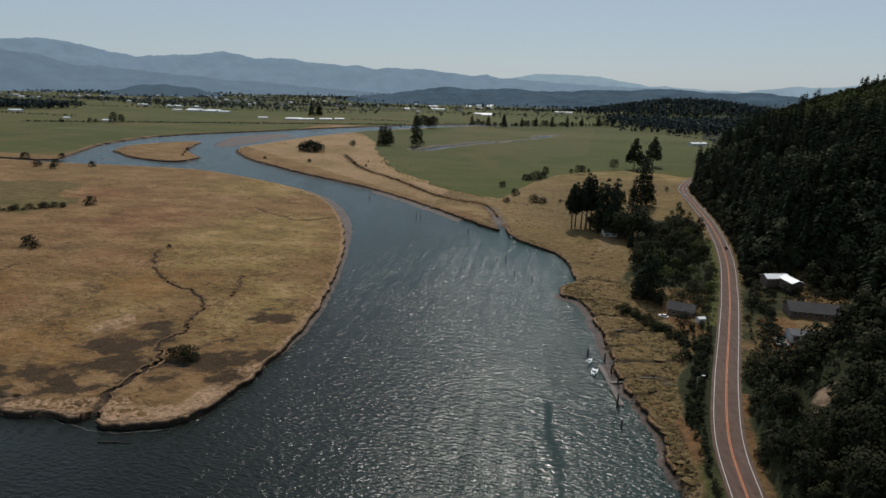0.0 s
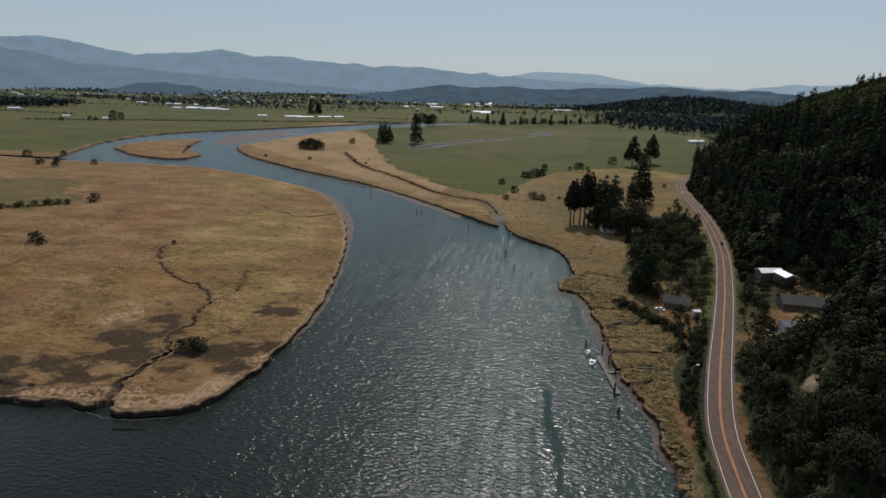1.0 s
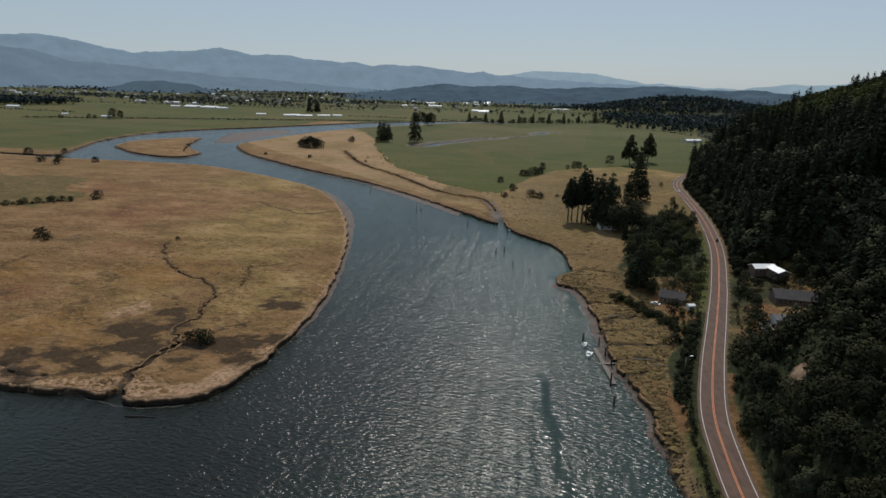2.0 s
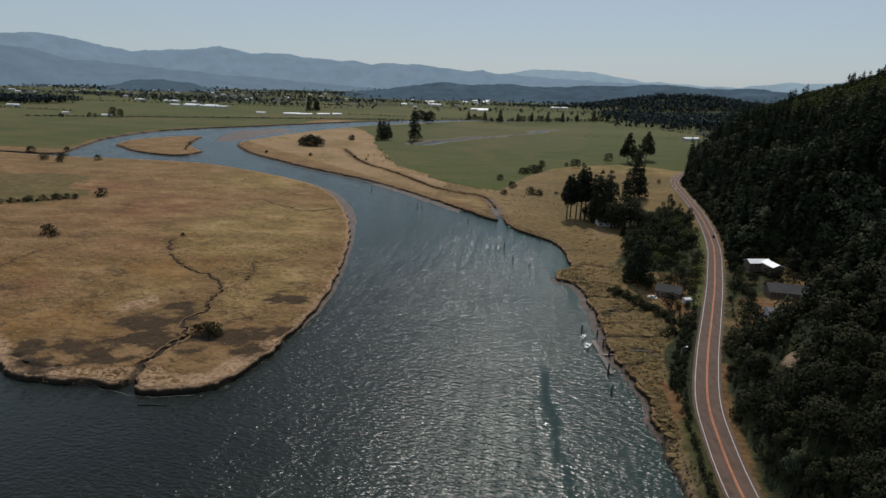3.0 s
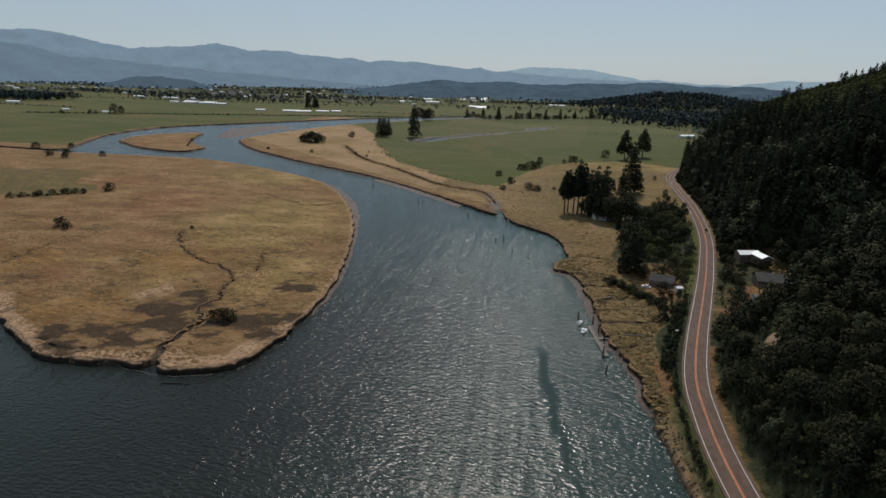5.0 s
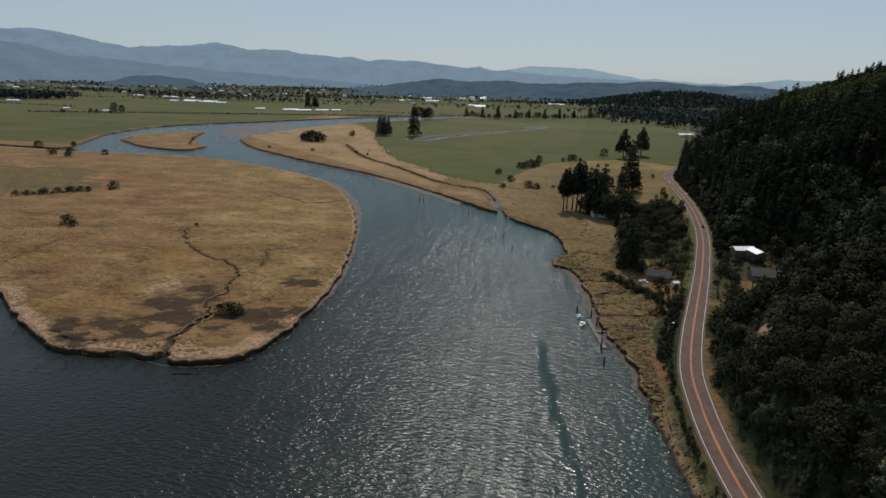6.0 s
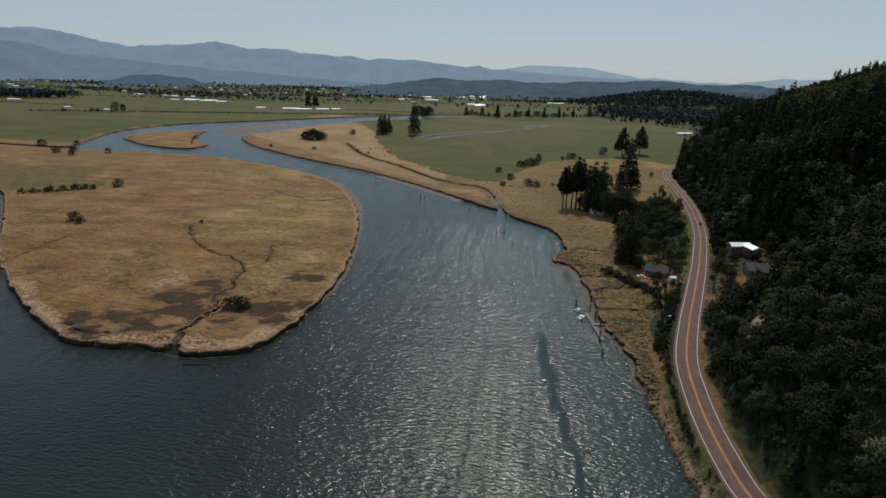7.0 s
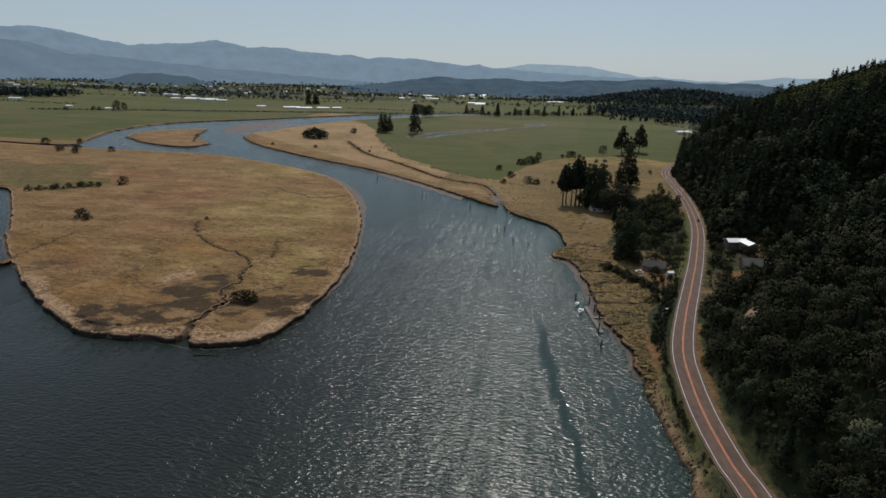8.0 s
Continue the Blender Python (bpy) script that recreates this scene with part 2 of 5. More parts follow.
def mesh_of(name, verts, faces, material, smooth=False, normals=None):
    """A mesh from vertices and faces, all of one size if faces is an array."""
    me = bpy.data.meshes.new(name)
    verts = np.asarray(verts, np.float32)
    if isinstance(faces, np.ndarray):
        n, k = faces.shape
        me.vertices.add(len(verts)), me.loops.add(n * k), me.polygons.add(n)
        me.vertices.foreach_set("co", verts.ravel())
        me.loops.foreach_set("vertex_index", faces.astype(np.int32).ravel())
        me.polygons.foreach_set("loop_start", np.arange(n, dtype=np.int32) * k)
        me.polygons.foreach_set("use_smooth", np.full(n, smooth))
        me.update(calc_edges=True)
    else:
        me.from_pydata(verts.tolist(), [], faces)
        if smooth:
            for p in me.polygons:
                p.use_smooth = True
    me.materials.append(material)
    if normals is not None:
        me.normals_split_custom_set_from_vertices(np.asarray(normals, float))
    return me


def thing(name, label, category, group="", at=(0, 0, 0), turn=0.0, kind=""):
    """An Empty at the base of a thing, which parents its parts."""
    ob = new(name)
    ob.matrix_world = pose(*at, 0, 0, turn)
    ob.empty_display_size = 0.5
    return tagged(ob, label, category, group, kind)


def part(name, data, parent, label="", at=None):
    """A mesh or a bmesh as one part under a thing or a part."""
    ob = new(name, data)
    ob.parent = parent
    if at is not None:
        ob.matrix_basis = at
    if label:
        ob["label"] = label
    return ob


def box(bm, size, at=(0, 0, 0), turn=0.0, bevel=0.0):
    got = bmesh.ops.create_cube(bm, size=1.0)["verts"]
    bmesh.ops.scale(bm, vec=size, verts=got)
    if bevel:
        edges = list({e for v in got for e in v.link_edges})
        got = bmesh.ops.bevel(bm, geom=edges, offset=bevel, segments=1, affect="EDGES")["verts"]
    bmesh.ops.transform(bm, matrix=pose(*at, 0, 0, turn), verts=got)
    return got


def rod(bm, a, b, r0, r1, sides=8):
    a, b = Vector(a), Vector(b)
    got = bmesh.ops.create_cone(bm, cap_ends=True, segments=sides, radius1=r0, radius2=r1, depth=(b - a).length)["verts"]
    m = Matrix.Translation((a + b) / 2) @ (b - a).to_track_quat("Z", "Y").to_matrix().to_4x4()
    bmesh.ops.transform(bm, matrix=m, verts=got)
    return got


def finish(bm, name, material, smooth=False):
    me = bpy.data.meshes.new(name)
    bm.to_mesh(me)
    bm.free()
    me.materials.append(material)
    if smooth:
        for p in me.polygons:
            p.use_smooth = True
    return me


def boxes(name, material, *items):
    """One mesh of bevelled blocks: (size, at[, turn])."""
    bm = bmesh.new()
    for size, at, *rest in items:
        box(bm, size, at, rest[0] if rest else 0.0, min(size) * 0.06)
    return finish(bm, name, material)


def spline(points, step):
    """A smooth line through the points, sampled about every step metres."""
    p = np.asarray(points, float)
    out = []
    for i in range(len(p) - 1):
        a, b, c, d = p[max(i - 1, 0)], p[i], p[i + 1], p[min(i + 2, len(p) - 1)]
        n = max(2, int(np.linalg.norm(c - b) / step))
        t = (np.arange(n) / n)[:, None]
        out.append(0.5 * (2 * b + (c - a) * t + (2 * a - 5 * b + 4 * c - d) * t**2 + (3 * b - a - 3 * c + d) * t**3))
    return np.vstack([*out, p[-1:]])


def wiggle(line, amount, scale):
    """Moves a line's points by smooth noise."""
    return np.array([(x + amount * noise.fractal((x * scale, y * scale, 3.1), 0.8, 2.0, 5), y + amount * noise.fractal((x * scale, y * scale, 8.7), 0.8, 2.0, 5)) for x, y in line])


def ease(v, a, b):
    t = np.clip((np.asarray(v, float) - a) / (b - a), 0, 1)
    return t * t * (3 - 2 * t)


def inside(poly, x, y):
    """Whether points lie in a polygon."""
    hit = np.zeros(np.shape(x), bool)
    px, py = np.asarray(poly, float).T
    for i in range(len(px)):
        j = i - 1
        with np.errstate(divide="ignore", invalid="ignore"):
            hit ^= ((py[i] > y) != (py[j] > y)) & (x < (px[j] - px[i]) * (y - py[i]) / (py[j] - py[i]) + px[i])
    return hit


@functools.lru_cache(None)
def wave_set(seed):
    """Turns and phases of up to five octaves of three waves."""
    return [tuple(row) for row in np.random.RandomState(seed).uniform(0, 6.28, (15, 3))]


def fnoise(x, y, scale, octaves=3, seed=0.0):
    """Fractal value noise on arrays, made of turned sine sums."""
    out, amp, f = np.zeros(np.shape(x)), 1.0, scale
    waves = iter(wave_set(int(seed * 10) + 5))
    for _ in range(octaves):
        for _ in range(3):
            a, *ph = next(waves)
            u, v = x * np.cos(a) + y * np.sin(a), -x * np.sin(a) + y * np.cos(a)
            out += amp * np.sin(u * f + ph[0] + 1.3 * np.sin(v * f * 0.7 + ph[1])) / 3
        amp, f = amp * 0.55, f * 2.07
    return out


# ---- plan: banks, creeks, road ----
BANK_RIGHT = [(60, -420), (52, -100), (48, 40), (47, 91), (47, 103), (45, 121), (43, 143), (43, 161), (42, 180), (38, 193), (35, 204), (34, 221), (32, 244), (29, 271),
              (24, 288), (16, 294), (14, 301), (17, 308), (23, 316), (23, 335), (17, 367), (4, 385), (-6, 395), (-17, 412), (-24, 440), (-29, 441), (-31, 430), (-71, 474), (-126, 532),
              (-183, 583), (-265, 641), (-334, 697), (-406, 762), (-470, 860), (-468, 950), (-458, 1050), (-446, 1119), (-394, 1291), (-307, 1437), (-200, 1589), (-110, 1640), (0, 1690)]
BANK_NORTH = [(-20, 1730), (-150, 1705), (-260, 1640), (-372, 1545), (-491, 1389), (-600, 1200), (-675, 1090), (-708, 1000), (-710, 920), (-688, 820), (-636, 705), (-622, 655),
              (-720, 654), (-900, 668), (-1500, 690)]
BANK_MARSH = [(-1500, 676), (-900, 655), (-720, 641), (-590, 628), (-500, 632), (-396, 628), (-310, 590), (-240, 547), (-190, 497), (-151, 429), (-122, 355), (-103, 279),
              (-95, 226), (-95, 192), (-97, 168), (-102, 154), (-112, 147), (-124, 145), (-130, 150), (-136, 146), (-159, 144), (-174, 145), (-197, 158), (-223, 175), (-260, 204), (-307, 246),
              (-350, 293), (-421, 365), (-450, 384), (-520, 394), (-700, 398), (-1000, 380), (-1300, 200), (-1300, -420)]
ISLET = [(-622, 772), (-544, 713), (-470, 691), (-464, 735), (-500, 775), (-531, 812), (-560, 880), (-585, 927), (-623, 885), (-639, 833), (-622, 772)]
MUDFLAT = [(-530, 880), (-560, 950), (-590, 1050), (-575, 1110), (-540, 1170), (-484, 1115), (-500, 1000), (-500, 880)]
SANDBARS = [(-568, 692, 7), (-566, 698, 5)]
CREEKS = [  # half width, depth, then the line
    (2.3, 1.6, [(-128, 140), (-134, 156), (-135, 173), (-134, 185)]),
    (1.5, 1.3, [(-134, 185), (-143, 198), (-140, 210), (-147, 224), (-146, 234), (-164, 253), (-189, 267), (-210, 289), (-227, 315)]),
    (1.2, 1.0, [(-146, 234), (-143, 253), (-153, 282)]),
    (2.4, 1.0, [(-137, 186), (-131, 184), (-121, 183)]),
    (1.3, 1.0, [(-275, 208), (-276, 225), (-282, 269)]),
    (1.2, 0.9, [(-160, 150), (-172, 152), (-184, 156)]),
    (1.8, 0.9, [(-156, 428), (-163, 424), (-170, 416), (-183, 410)]),
    (1.4, 0.8, [(-183, 410), (-196, 424), (-210, 430), (-230, 447)]),
    (4.6, 2.0, [(-288, 834), (-222, 706), (-158, 630), (-108, 560), (-80, 532), (-48, 514), (-33, 468), (-27, 435)]),
    (1.8, 1.0, [(34, 246), (46, 252), (56, 257)]),
    (1.6, 0.9, [(33, 222), (47, 224), (60, 228)]),
    (1.1, 0.8, [(36, 207), (43, 211), (52, 210)]),
    (1.0, 0.8, [(32, 236), (40, 236), (48, 240)]),
    (1.2, 0.9, [(29, 268), (37, 271), (46, 268)]),
    (1.1, 0.8, [(24, 288), (35, 291), (46, 287)]),
    (1.2, 0.9, [(23, 318), (35, 322), (48, 318)]),
    (1.0, 0.8, [(20, 350), (30, 352), (42, 347)]),
    (1.0, 0.8, [(38, 196), (46, 200), (54, 198)]),
]
POND = [(-198, 950), (-186, 967), (-159, 1038), (-117, 1114), (-68, 1175), (-25, 1236), (4, 1342), (29, 1372)]
ROAD = [(90, -420), (78, -200), (70, -60), (63, 40), (59.5, 88), (57.5, 102), (56.7, 124), (57.7, 146), (60.7, 171), (69.7, 206), (84, 254), (99.5, 308), (118, 383), (132.7, 479),
        (141.5, 585), (146, 633), (155, 670), (175, 720), (210, 780), (270, 860), (350, 960)]
ROAD_Z = 5.0

road_line = spline(ROAD, 2.0)
right = wiggle(spline(BANK_RIGHT, 0.8), 1.6, 0.09)
north = wiggle(spline(BANK_NORTH, 2.0), 2.0, 0.03)
marsh = wiggle(spline(BANK_MARSH, 0.8), 1.3, 0.08)
shore = np.vstack([right, north, marsh])
islet = wiggle(spline(ISLET, 1.5), 3.0, 0.03)
pond = spline(POND, 3.0)


# ---- the ground ----
def axis(*runs):
    """Grid lines: a start, then (end, spacing) pairs; a spacing pair grows from one to the other."""
    out = [runs[0]]
    for end, step in runs[1:]:
        a, b = step if isinstance(step, tuple) else (step, step)
        lo, n = out[-1], max(2, int(2 * (end - out[-1]) / (a + b)))
        w = np.linspace(a, b, n)
        out.extend(lo + np.cumsum(w) * (end - lo) / w.sum())
    return np.array(out)


XS = axis(-4900, (-1000, (260, 14)), (-450, (12, 4)), (-236, 2.0), (-92, 0.72), (8, 2.4), (72, 1.15), (190, 1.8), (460, 6), (4900, (12, 300)))
YS = axis(-1500, (60, (150, 4)), (140, 1.2), (292, 0.78), (330, 1.1), (700, (1.6, 3.2)), (1150, (3.4, 6)), (1800, 9), (4920, (12, 150)))
GX, GY = np.meshgrid(XS, YS)
CX = np.gradient(XS)[None, :] * np.ones_like(GX)
CY = np.gradient(YS)[:, None] * np.ones_like(GY)


def row_inside(poly):
    """Inside test for the whole grid, row by row."""
    out = np.zeros(GX.shape, bool)
    px, py = poly.T
    qx, qy = np.roll(px, -1), np.roll(py, -1)
    for i, y in enumerate(YS):
        k = (py > y) != (qy > y)
        if k.any():
            cut = np.sort(px[k] + (y - py[k]) * (qx[k] - px[k]) / (qy[k] - py[k]))
            out[i] = np.searchsorted(cut, XS) % 2 == 1
    return out


def tree_of(points):
    from mathutils import kdtree
    t = kdtree.KDTree(len(points))
    for i, (x, y) in enumerate(points):
        t.insert((x, y, 0), i)
    t.balance()
    return t


def near_field(points, reach):
    """Distance to a line and its nearest point, over the part of the grid within reach."""
    lo, hi = points.min(0) - reach, points.max(0) + reach
    d, near = np.full(GX.shape, 1e4), np.stack([GX, GY], -1).copy()
    t = tree_of(points)
    i0, i1 = np.searchsorted(YS, [lo[1], hi[1]])
    j0, j1 = np.searchsorted(XS, [lo[0], hi[0]])
    for i in range(i0, i1):
        for j in range(j0, j1):
            p, _, dist = t.find((GX[i, j], GY[i, j], 0))
            d[i, j] = dist
            near[i, j] = p[0], p[1]
    return d, near


wet = row_inside(shore) & ~row_inside(islet[:-1])
DIST, NEAR = near_field(np.vstack([shore, islet]), 40.0)
SD = np.where(wet, -DIST, DIST)
snap = DIST < 0.5 * np.minimum(CX, CY) + 0.15
GX, GY = np.where(snap, NEAR[..., 0], GX), np.where(snap, NEAR[..., 1], GY)
SD[snap] = 0.0
lip = (SD > 0) & (np.abs(SD - 1.1) < 0.5 * np.minimum(CX, CY) + 0.1) & ~snap    # the bank's upper edge
push = 1.1 / np.maximum(DIST, 0.01)
GX = np.where(lip, NEAR[..., 0] + (GX - NEAR[..., 0]) * push, GX)
GY = np.where(lip, NEAR[..., 1] + (GY - NEAR[..., 1]) * push, GY)
SD[lip] = 1.1

rx, ry = road_line.T


def road_x(y):
    return np.interp(y, ry, rx)


def hill(x, y):
    """Height of the wooded hill east of the road."""
    d = x - np.where(y > 640, 146 + (y - 640) * 0.25, road_x(np.minimum(y, 640)))
    off = 8 + 50 * ease(y, 186, 222) * (1 - ease(y, 310, 352)) + 3 * ease(y, 352, 400)
    run = 17 + 11 * ease(y, 180, 230)
    e = np.maximum(d - off, 0)
    h = 43 * (1 - np.exp(-e / run)) + 0.34 * np.maximum(e - 15, 0) * ease(y, 120, 420)
    h *= 1 - ease(y, 860, 1350)
    h += 5 * fnoise(x, y, 0.02, 3, 1) * ease(e, 5, 40)
    h += (1.6 * fnoise(x, y, 0.22, 3, 2)) * ease(e, 2, 8) * (1 - ease(y, 200, 240))
    yard = 3.5 * ease(d, 10, 30) * ease(y, 205, 240)
    h2 = 62 * np.exp(-(((x - 560) / 330) ** 2 + ((y - 2480) / 260) ** 2))
    return np.minimum(np.maximum(h, 0) + yard * (1 - ease(y, 900, 1300)), 150) + h2, e


def land_height(x, y):
    """Dry ground before banks and creeks are cut."""
    d = x - road_x(y)
    base = 2.3 + 40 * ease(np.hypot(x, y), 2500, 4800)
    slope = ease(d, -20 + 7 * (1 - ease(y, 130, 190)), -6.2) * (1 - ease(y, 700, 800))
    z = base + (ROAD_Z - 0.35 - base) * slope
    h, e = hill(x, y)
    east = ease(d, 6.0, 9.0)
    return z + h * east, e


ZL, EH = land_height(GX, GY)
inland = ease(SD, 0, 6)
ZL = ZL + inland * (0.22 * fnoise(GX, GY, 0.75, 3, 3) + 0.2 * fnoise(GX, GY, 0.12, 3, 4)) * (1 - ease(GY, 900, 1400)) * (np.abs(GX - road_x(GY)) > 8)
beach_w = (3.4 + 7.5 * ease(GY, 330, 450)) * ease(GY, 185, 240) * ((GX > -420) & (GX < -60)) * (1 - ease(GY, 640, 700)) + 5.0 * ease(GY, 190, 200) * (1 - ease(GY, 296, 300)) * (GX > 0)
bed = np.where(-SD < beach_w + 1.5, 0.42 - 0.55 * np.maximum(-SD, 0) / np.maximum(beach_w, 0.01), -1.6)
bed = np.where(beach_w < 0.4, -1.6, np.maximum(bed, -1.6))
flat = inside(MUDFLAT, GX, GY)
bed = np.where((GY > 560) & (SD > -9), 0.3 + SD * 0.06, bed)
bed = np.where(flat & (SD < 0), 0.22, bed)
for cx, cy, cr in SANDBARS:
    bed = np.where((np.hypot(GX - cx, GY - cy) < cr) & (SD < 0), 0.25, bed)
bed = np.where((GX > 0) & (GY > 150) & (GY <= 192) & (SD > -3.0) & (SD < 0), 0.32 + SD * 0.1, bed)
Z = np.where(SD < 0, bed, ZL)
Z = np.where(SD == 0, 0.25 + 0.2 * fnoise(GX, GY, 0.9, 2, 13), Z)
bank_face = ((SD == 0) | ((GY > 560) & (SD <= 0) & (SD > -7))) * 1.0
Z = np.where((SD >= 0) & (SD < 4) & (GX > 0) & (GY < 160), np.minimum(Z, 0.5 + SD * 0.62), Z)

muddy = (SD < 0) * 1.0
dampness = np.zeros_like(Z)
for half, depth, line in CREEKS:
    pts = wiggle(spline(line, 0.7), 2.2, 0.16)
    dist, close = near_field(pts, 14.0)
    hit = (dist < 0.52 * np.minimum(CX, CY)) & (SD > 1.2)
    GX, GY, dist = np.where(hit, close[..., 0], GX), np.where(hit, close[..., 1], GY), np.where(hit, 0.0, dist)
    cut = 1 - ease(dist, half * 0.2, half * 1.1)
    Z = np.where(SD >= 0, Z - depth * cut * 0.9, Z)
    # Creek beds take the dark bank colour: wet mud, with the shade painted in.
    bank_face = np.maximum(bank_face, (1 - ease(dist, half * 0.3, half * 0.95)) * 0.95)
    dampness = np.maximum(dampness, (1 - ease(dist, half, half * 3.5)) * 0.35)
mouth, _ = near_field(spline([(-50, 512), (-40, 500), (-32, 468), (-27, 435)], 0.7), 8.0)
wide_mouth = 1 - ease(mouth, 3.0, 4.6)
muddy = np.maximum(muddy, wide_mouth)
bank_face = bank_face * (1 - wide_mouth)
pd, _ = near_field(pond, 30.0)
pond_w = (14 + 5 * fnoise(GX, GY, 0.03, 2, 6)) * (1 - ease(GY, 1150, 1175) * (1 - ease(GY, 1275, 1300)))
Z = np.where(pd < pond_w, -0.8, Z)
muddy = np.maximum(muddy, (pd < pond_w + 7) * 0.8)

# Zones: pasture, mud, woodland floor; damp dark marsh, dry orange grass, rock.
jit = fnoise(GX, GY, 0.045, 4, 7)
jx, jy = GX + 10 * jit, GY + 10 * fnoise(GX, GY, 0.05, 4, 8)
PASTURE = [(-40, 541), (-92, 585), (-173, 691), (-238, 850), (-290, 1010), (-340, 1130), (-420, 1260), (-300, 1420), (-100, 1600), (500, 1800), (900, 1300), (500, 1000), (190, 745), (152, 782), (113, 798), (60, 765), (21, 726), (-11, 652), (-24, 590)]
pasture = inside(PASTURE, GX + 4 * jit, GY + 6 * jit) * 1.0
pasture = np.maximum(pasture, (GY > 1450) * 1.0)
pasture = np.maximum(pasture, ((GX < -560) & (GY > 690) & ~inside(ISLET, GX, GY) & (SD > 6)) * 1.0)
pasture = np.maximum(pasture, ((GX < -900) & (GY > 660)) * 1.0)
GREEN_MARSH = [(-700, 520), (-440, 500), (-372, 418), (-385, 368), (-420, 372), (-460, 392), (-700, 430)]
pasture = np.maximum(pasture, inside(GREEN_MARSH, jx + 8 * jit, jy) * 0.46)
pasture = np.maximum(pasture, ((GX > -45) & (GY > 400) & (GY < 800) & (GX < 150)) * (0.36 + 0.12 * jit))    # rough grazing before the grove
droad = GX - road_x(GY)
verge = ease(GX, 20, 60) * (GY < 420) * ease(droad + 3 * jit, -15, -9) * (1 - ease(droad, -5, -4))
pasture = np.maximum(pasture, verge * 0.9)
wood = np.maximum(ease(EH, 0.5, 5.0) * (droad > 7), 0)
wood = np.maximum(wood, (np.exp(-(((GX - 560) / 360) ** 2 + ((GY - 2480) / 280) ** 2)) > 0.4) * 0.42)
wood = np.maximum(wood, (ease(droad, -60, -50) * (1 - ease(droad, -12, -6)) * ease(GY, 300, 330) * (1 - ease(GY, 470, 510))) * 0.9)
DAMPS = [(-162, 161, 15, 11), (-176, 158, 10, 6), (-154, 186, 12, 17), (-131, 185, 10, 6), (-107, 190, 12, 13), (-111, 229, 9, 7), (-141, 168, 8, 8), (-150, 205, 8, 8), (-122, 172, 8, 5)]
damp = dampness
blot = 1.1 * fnoise(GX, GY * 1.4, 0.2, 5, 9)
warp = 6 * fnoise(GX, GY, 0.11, 3, 16)
for cx, cy, rx_, ry_ in DAMPS:
    g = np.exp(-(((GX + warp - cx) / rx_) ** 2 + ((GY - 0.8 * warp - cy) / ry_) ** 2) * 0.55)
    damp = np.maximum(damp, np.clip(g * (0.85 + 0.7 * blot), 0, 1))
damp = np.maximum(damp, ease(fnoise(GX, GY, 0.06, 4, 10), 0.45, 0.9) * (GY < 330) * (GX < 0) * 0.45)
brushy = ease(GX, -60, 0) * (1 - ease(GY, 690, 740)) * np.clip(0.78 + 0.25 * jit, 0, 1)
brushy = np.maximum(brushy, (GX > -90) * ease(GY, 470, 520) * (1 - ease(GY, 690, 740)) * np.clip(0.7 + 0.3 * jit, 0, 1))
brushy = brushy * (pasture < 0.5)
brushy = np.maximum(brushy, 0.3 * ease(fnoise(GX, GY, 0.02, 3, 15), 0.1, 0.7) * (GX < -60) * (GY > 420))
YARD = [(94, 232), (104, 238), (110, 258), (110, 276), (103, 276), (97, 256)]
dry = inside(YARD, jx * 0.3 + GX * 0.7, jy * 0.3 + GY * 0.7) * 1.0
dry = np.maximum(dry, (ease(droad, 4.5, 5.5) * (1 - ease(droad, 6, 9.5)) * (GY < 200)) * (0.36 + 0.45 * jit + 0.4 * ease(GY, 128, 140) * (1 - ease(GY, 172, 186))))
dry = np.maximum(dry, (GY < 192) * (GX > 30) * (SD > 1.2) * (droad < -6) * (SD < 9) * ease(GY, 150, 165) * 0.8)
dry = np.clip(np.maximum(dry, inside([(-24, 587), (-11, 650), (21, 724), (60, 762), (113, 796), (147, 780), (135, 690), (70, 640), (20, 600)], jx, jy) * 0.16), 0, 1)
OUTCROP = [(74, 155), (78, 157), (82, 166), (80, 168), (76, 161)]
LAWN = [(57, 297), (66, 292), (74, 268), (77, 250), (70, 250), (62, 268), (55, 285)]
dry = np.maximum(dry, inside(LAWN, GX + jit, GY + jit) * 0.6)
rock = inside(OUTCROP, GX + 1.2 * jit, GY + 2 * jit) * 1.0
wood_verge = (GX > 44) * (GY < 168) * ease(SD, 2.5, 4.5) * (droad < -4.8) * (0.62 + 0.4 * jit)
rock = np.maximum(rock, (GX > 35) * (GX < 54) * (GY < 150) * (SD >= 0) * (SD < 4.5) * 0.2)
wood = np.maximum(wood, ease(GY, 2100, 2350) * (1 - ease(GX, -700, -200)) * np.clip(0.42 + 0.5 * fnoise(GX * 0.4, GY * 1.5, 0.01, 3, 62), 0, 0.8))
wood = np.maximum(wood, (droad > 5.2) * (droad < 20) * (GY < 200) * (0.85 + 0.3 * jit))
wood = np.maximum(wood, inside(GREEN_MARSH, jx + 8 * jit, jy) * 0.34)
wood = np.maximum(wood, verge * (0.75 + 0.3 * jit) * (GY < 260))
wood = np.maximum(wood, (droad > 4.8) * (droad < 30) * (GY > 40) * (GY < 330) * (0.5 + 0.35 * jit))
wood = np.maximum(wood, wood_verge) * (1 - rock) * (1 - dry)
rim = (1 - ease(SD, 4.0, 12.0 + 5 * jit)) * (SD > 0.9) * (GX < 0) * (1 - ease(GY, 175, 215)) * 0.95
rim = np.maximum(rim, ((1 - ease(SD, 1.2, 3.5)) * (SD > 0.9) * (GX < 60) * (GY < 620)) * 0.6)
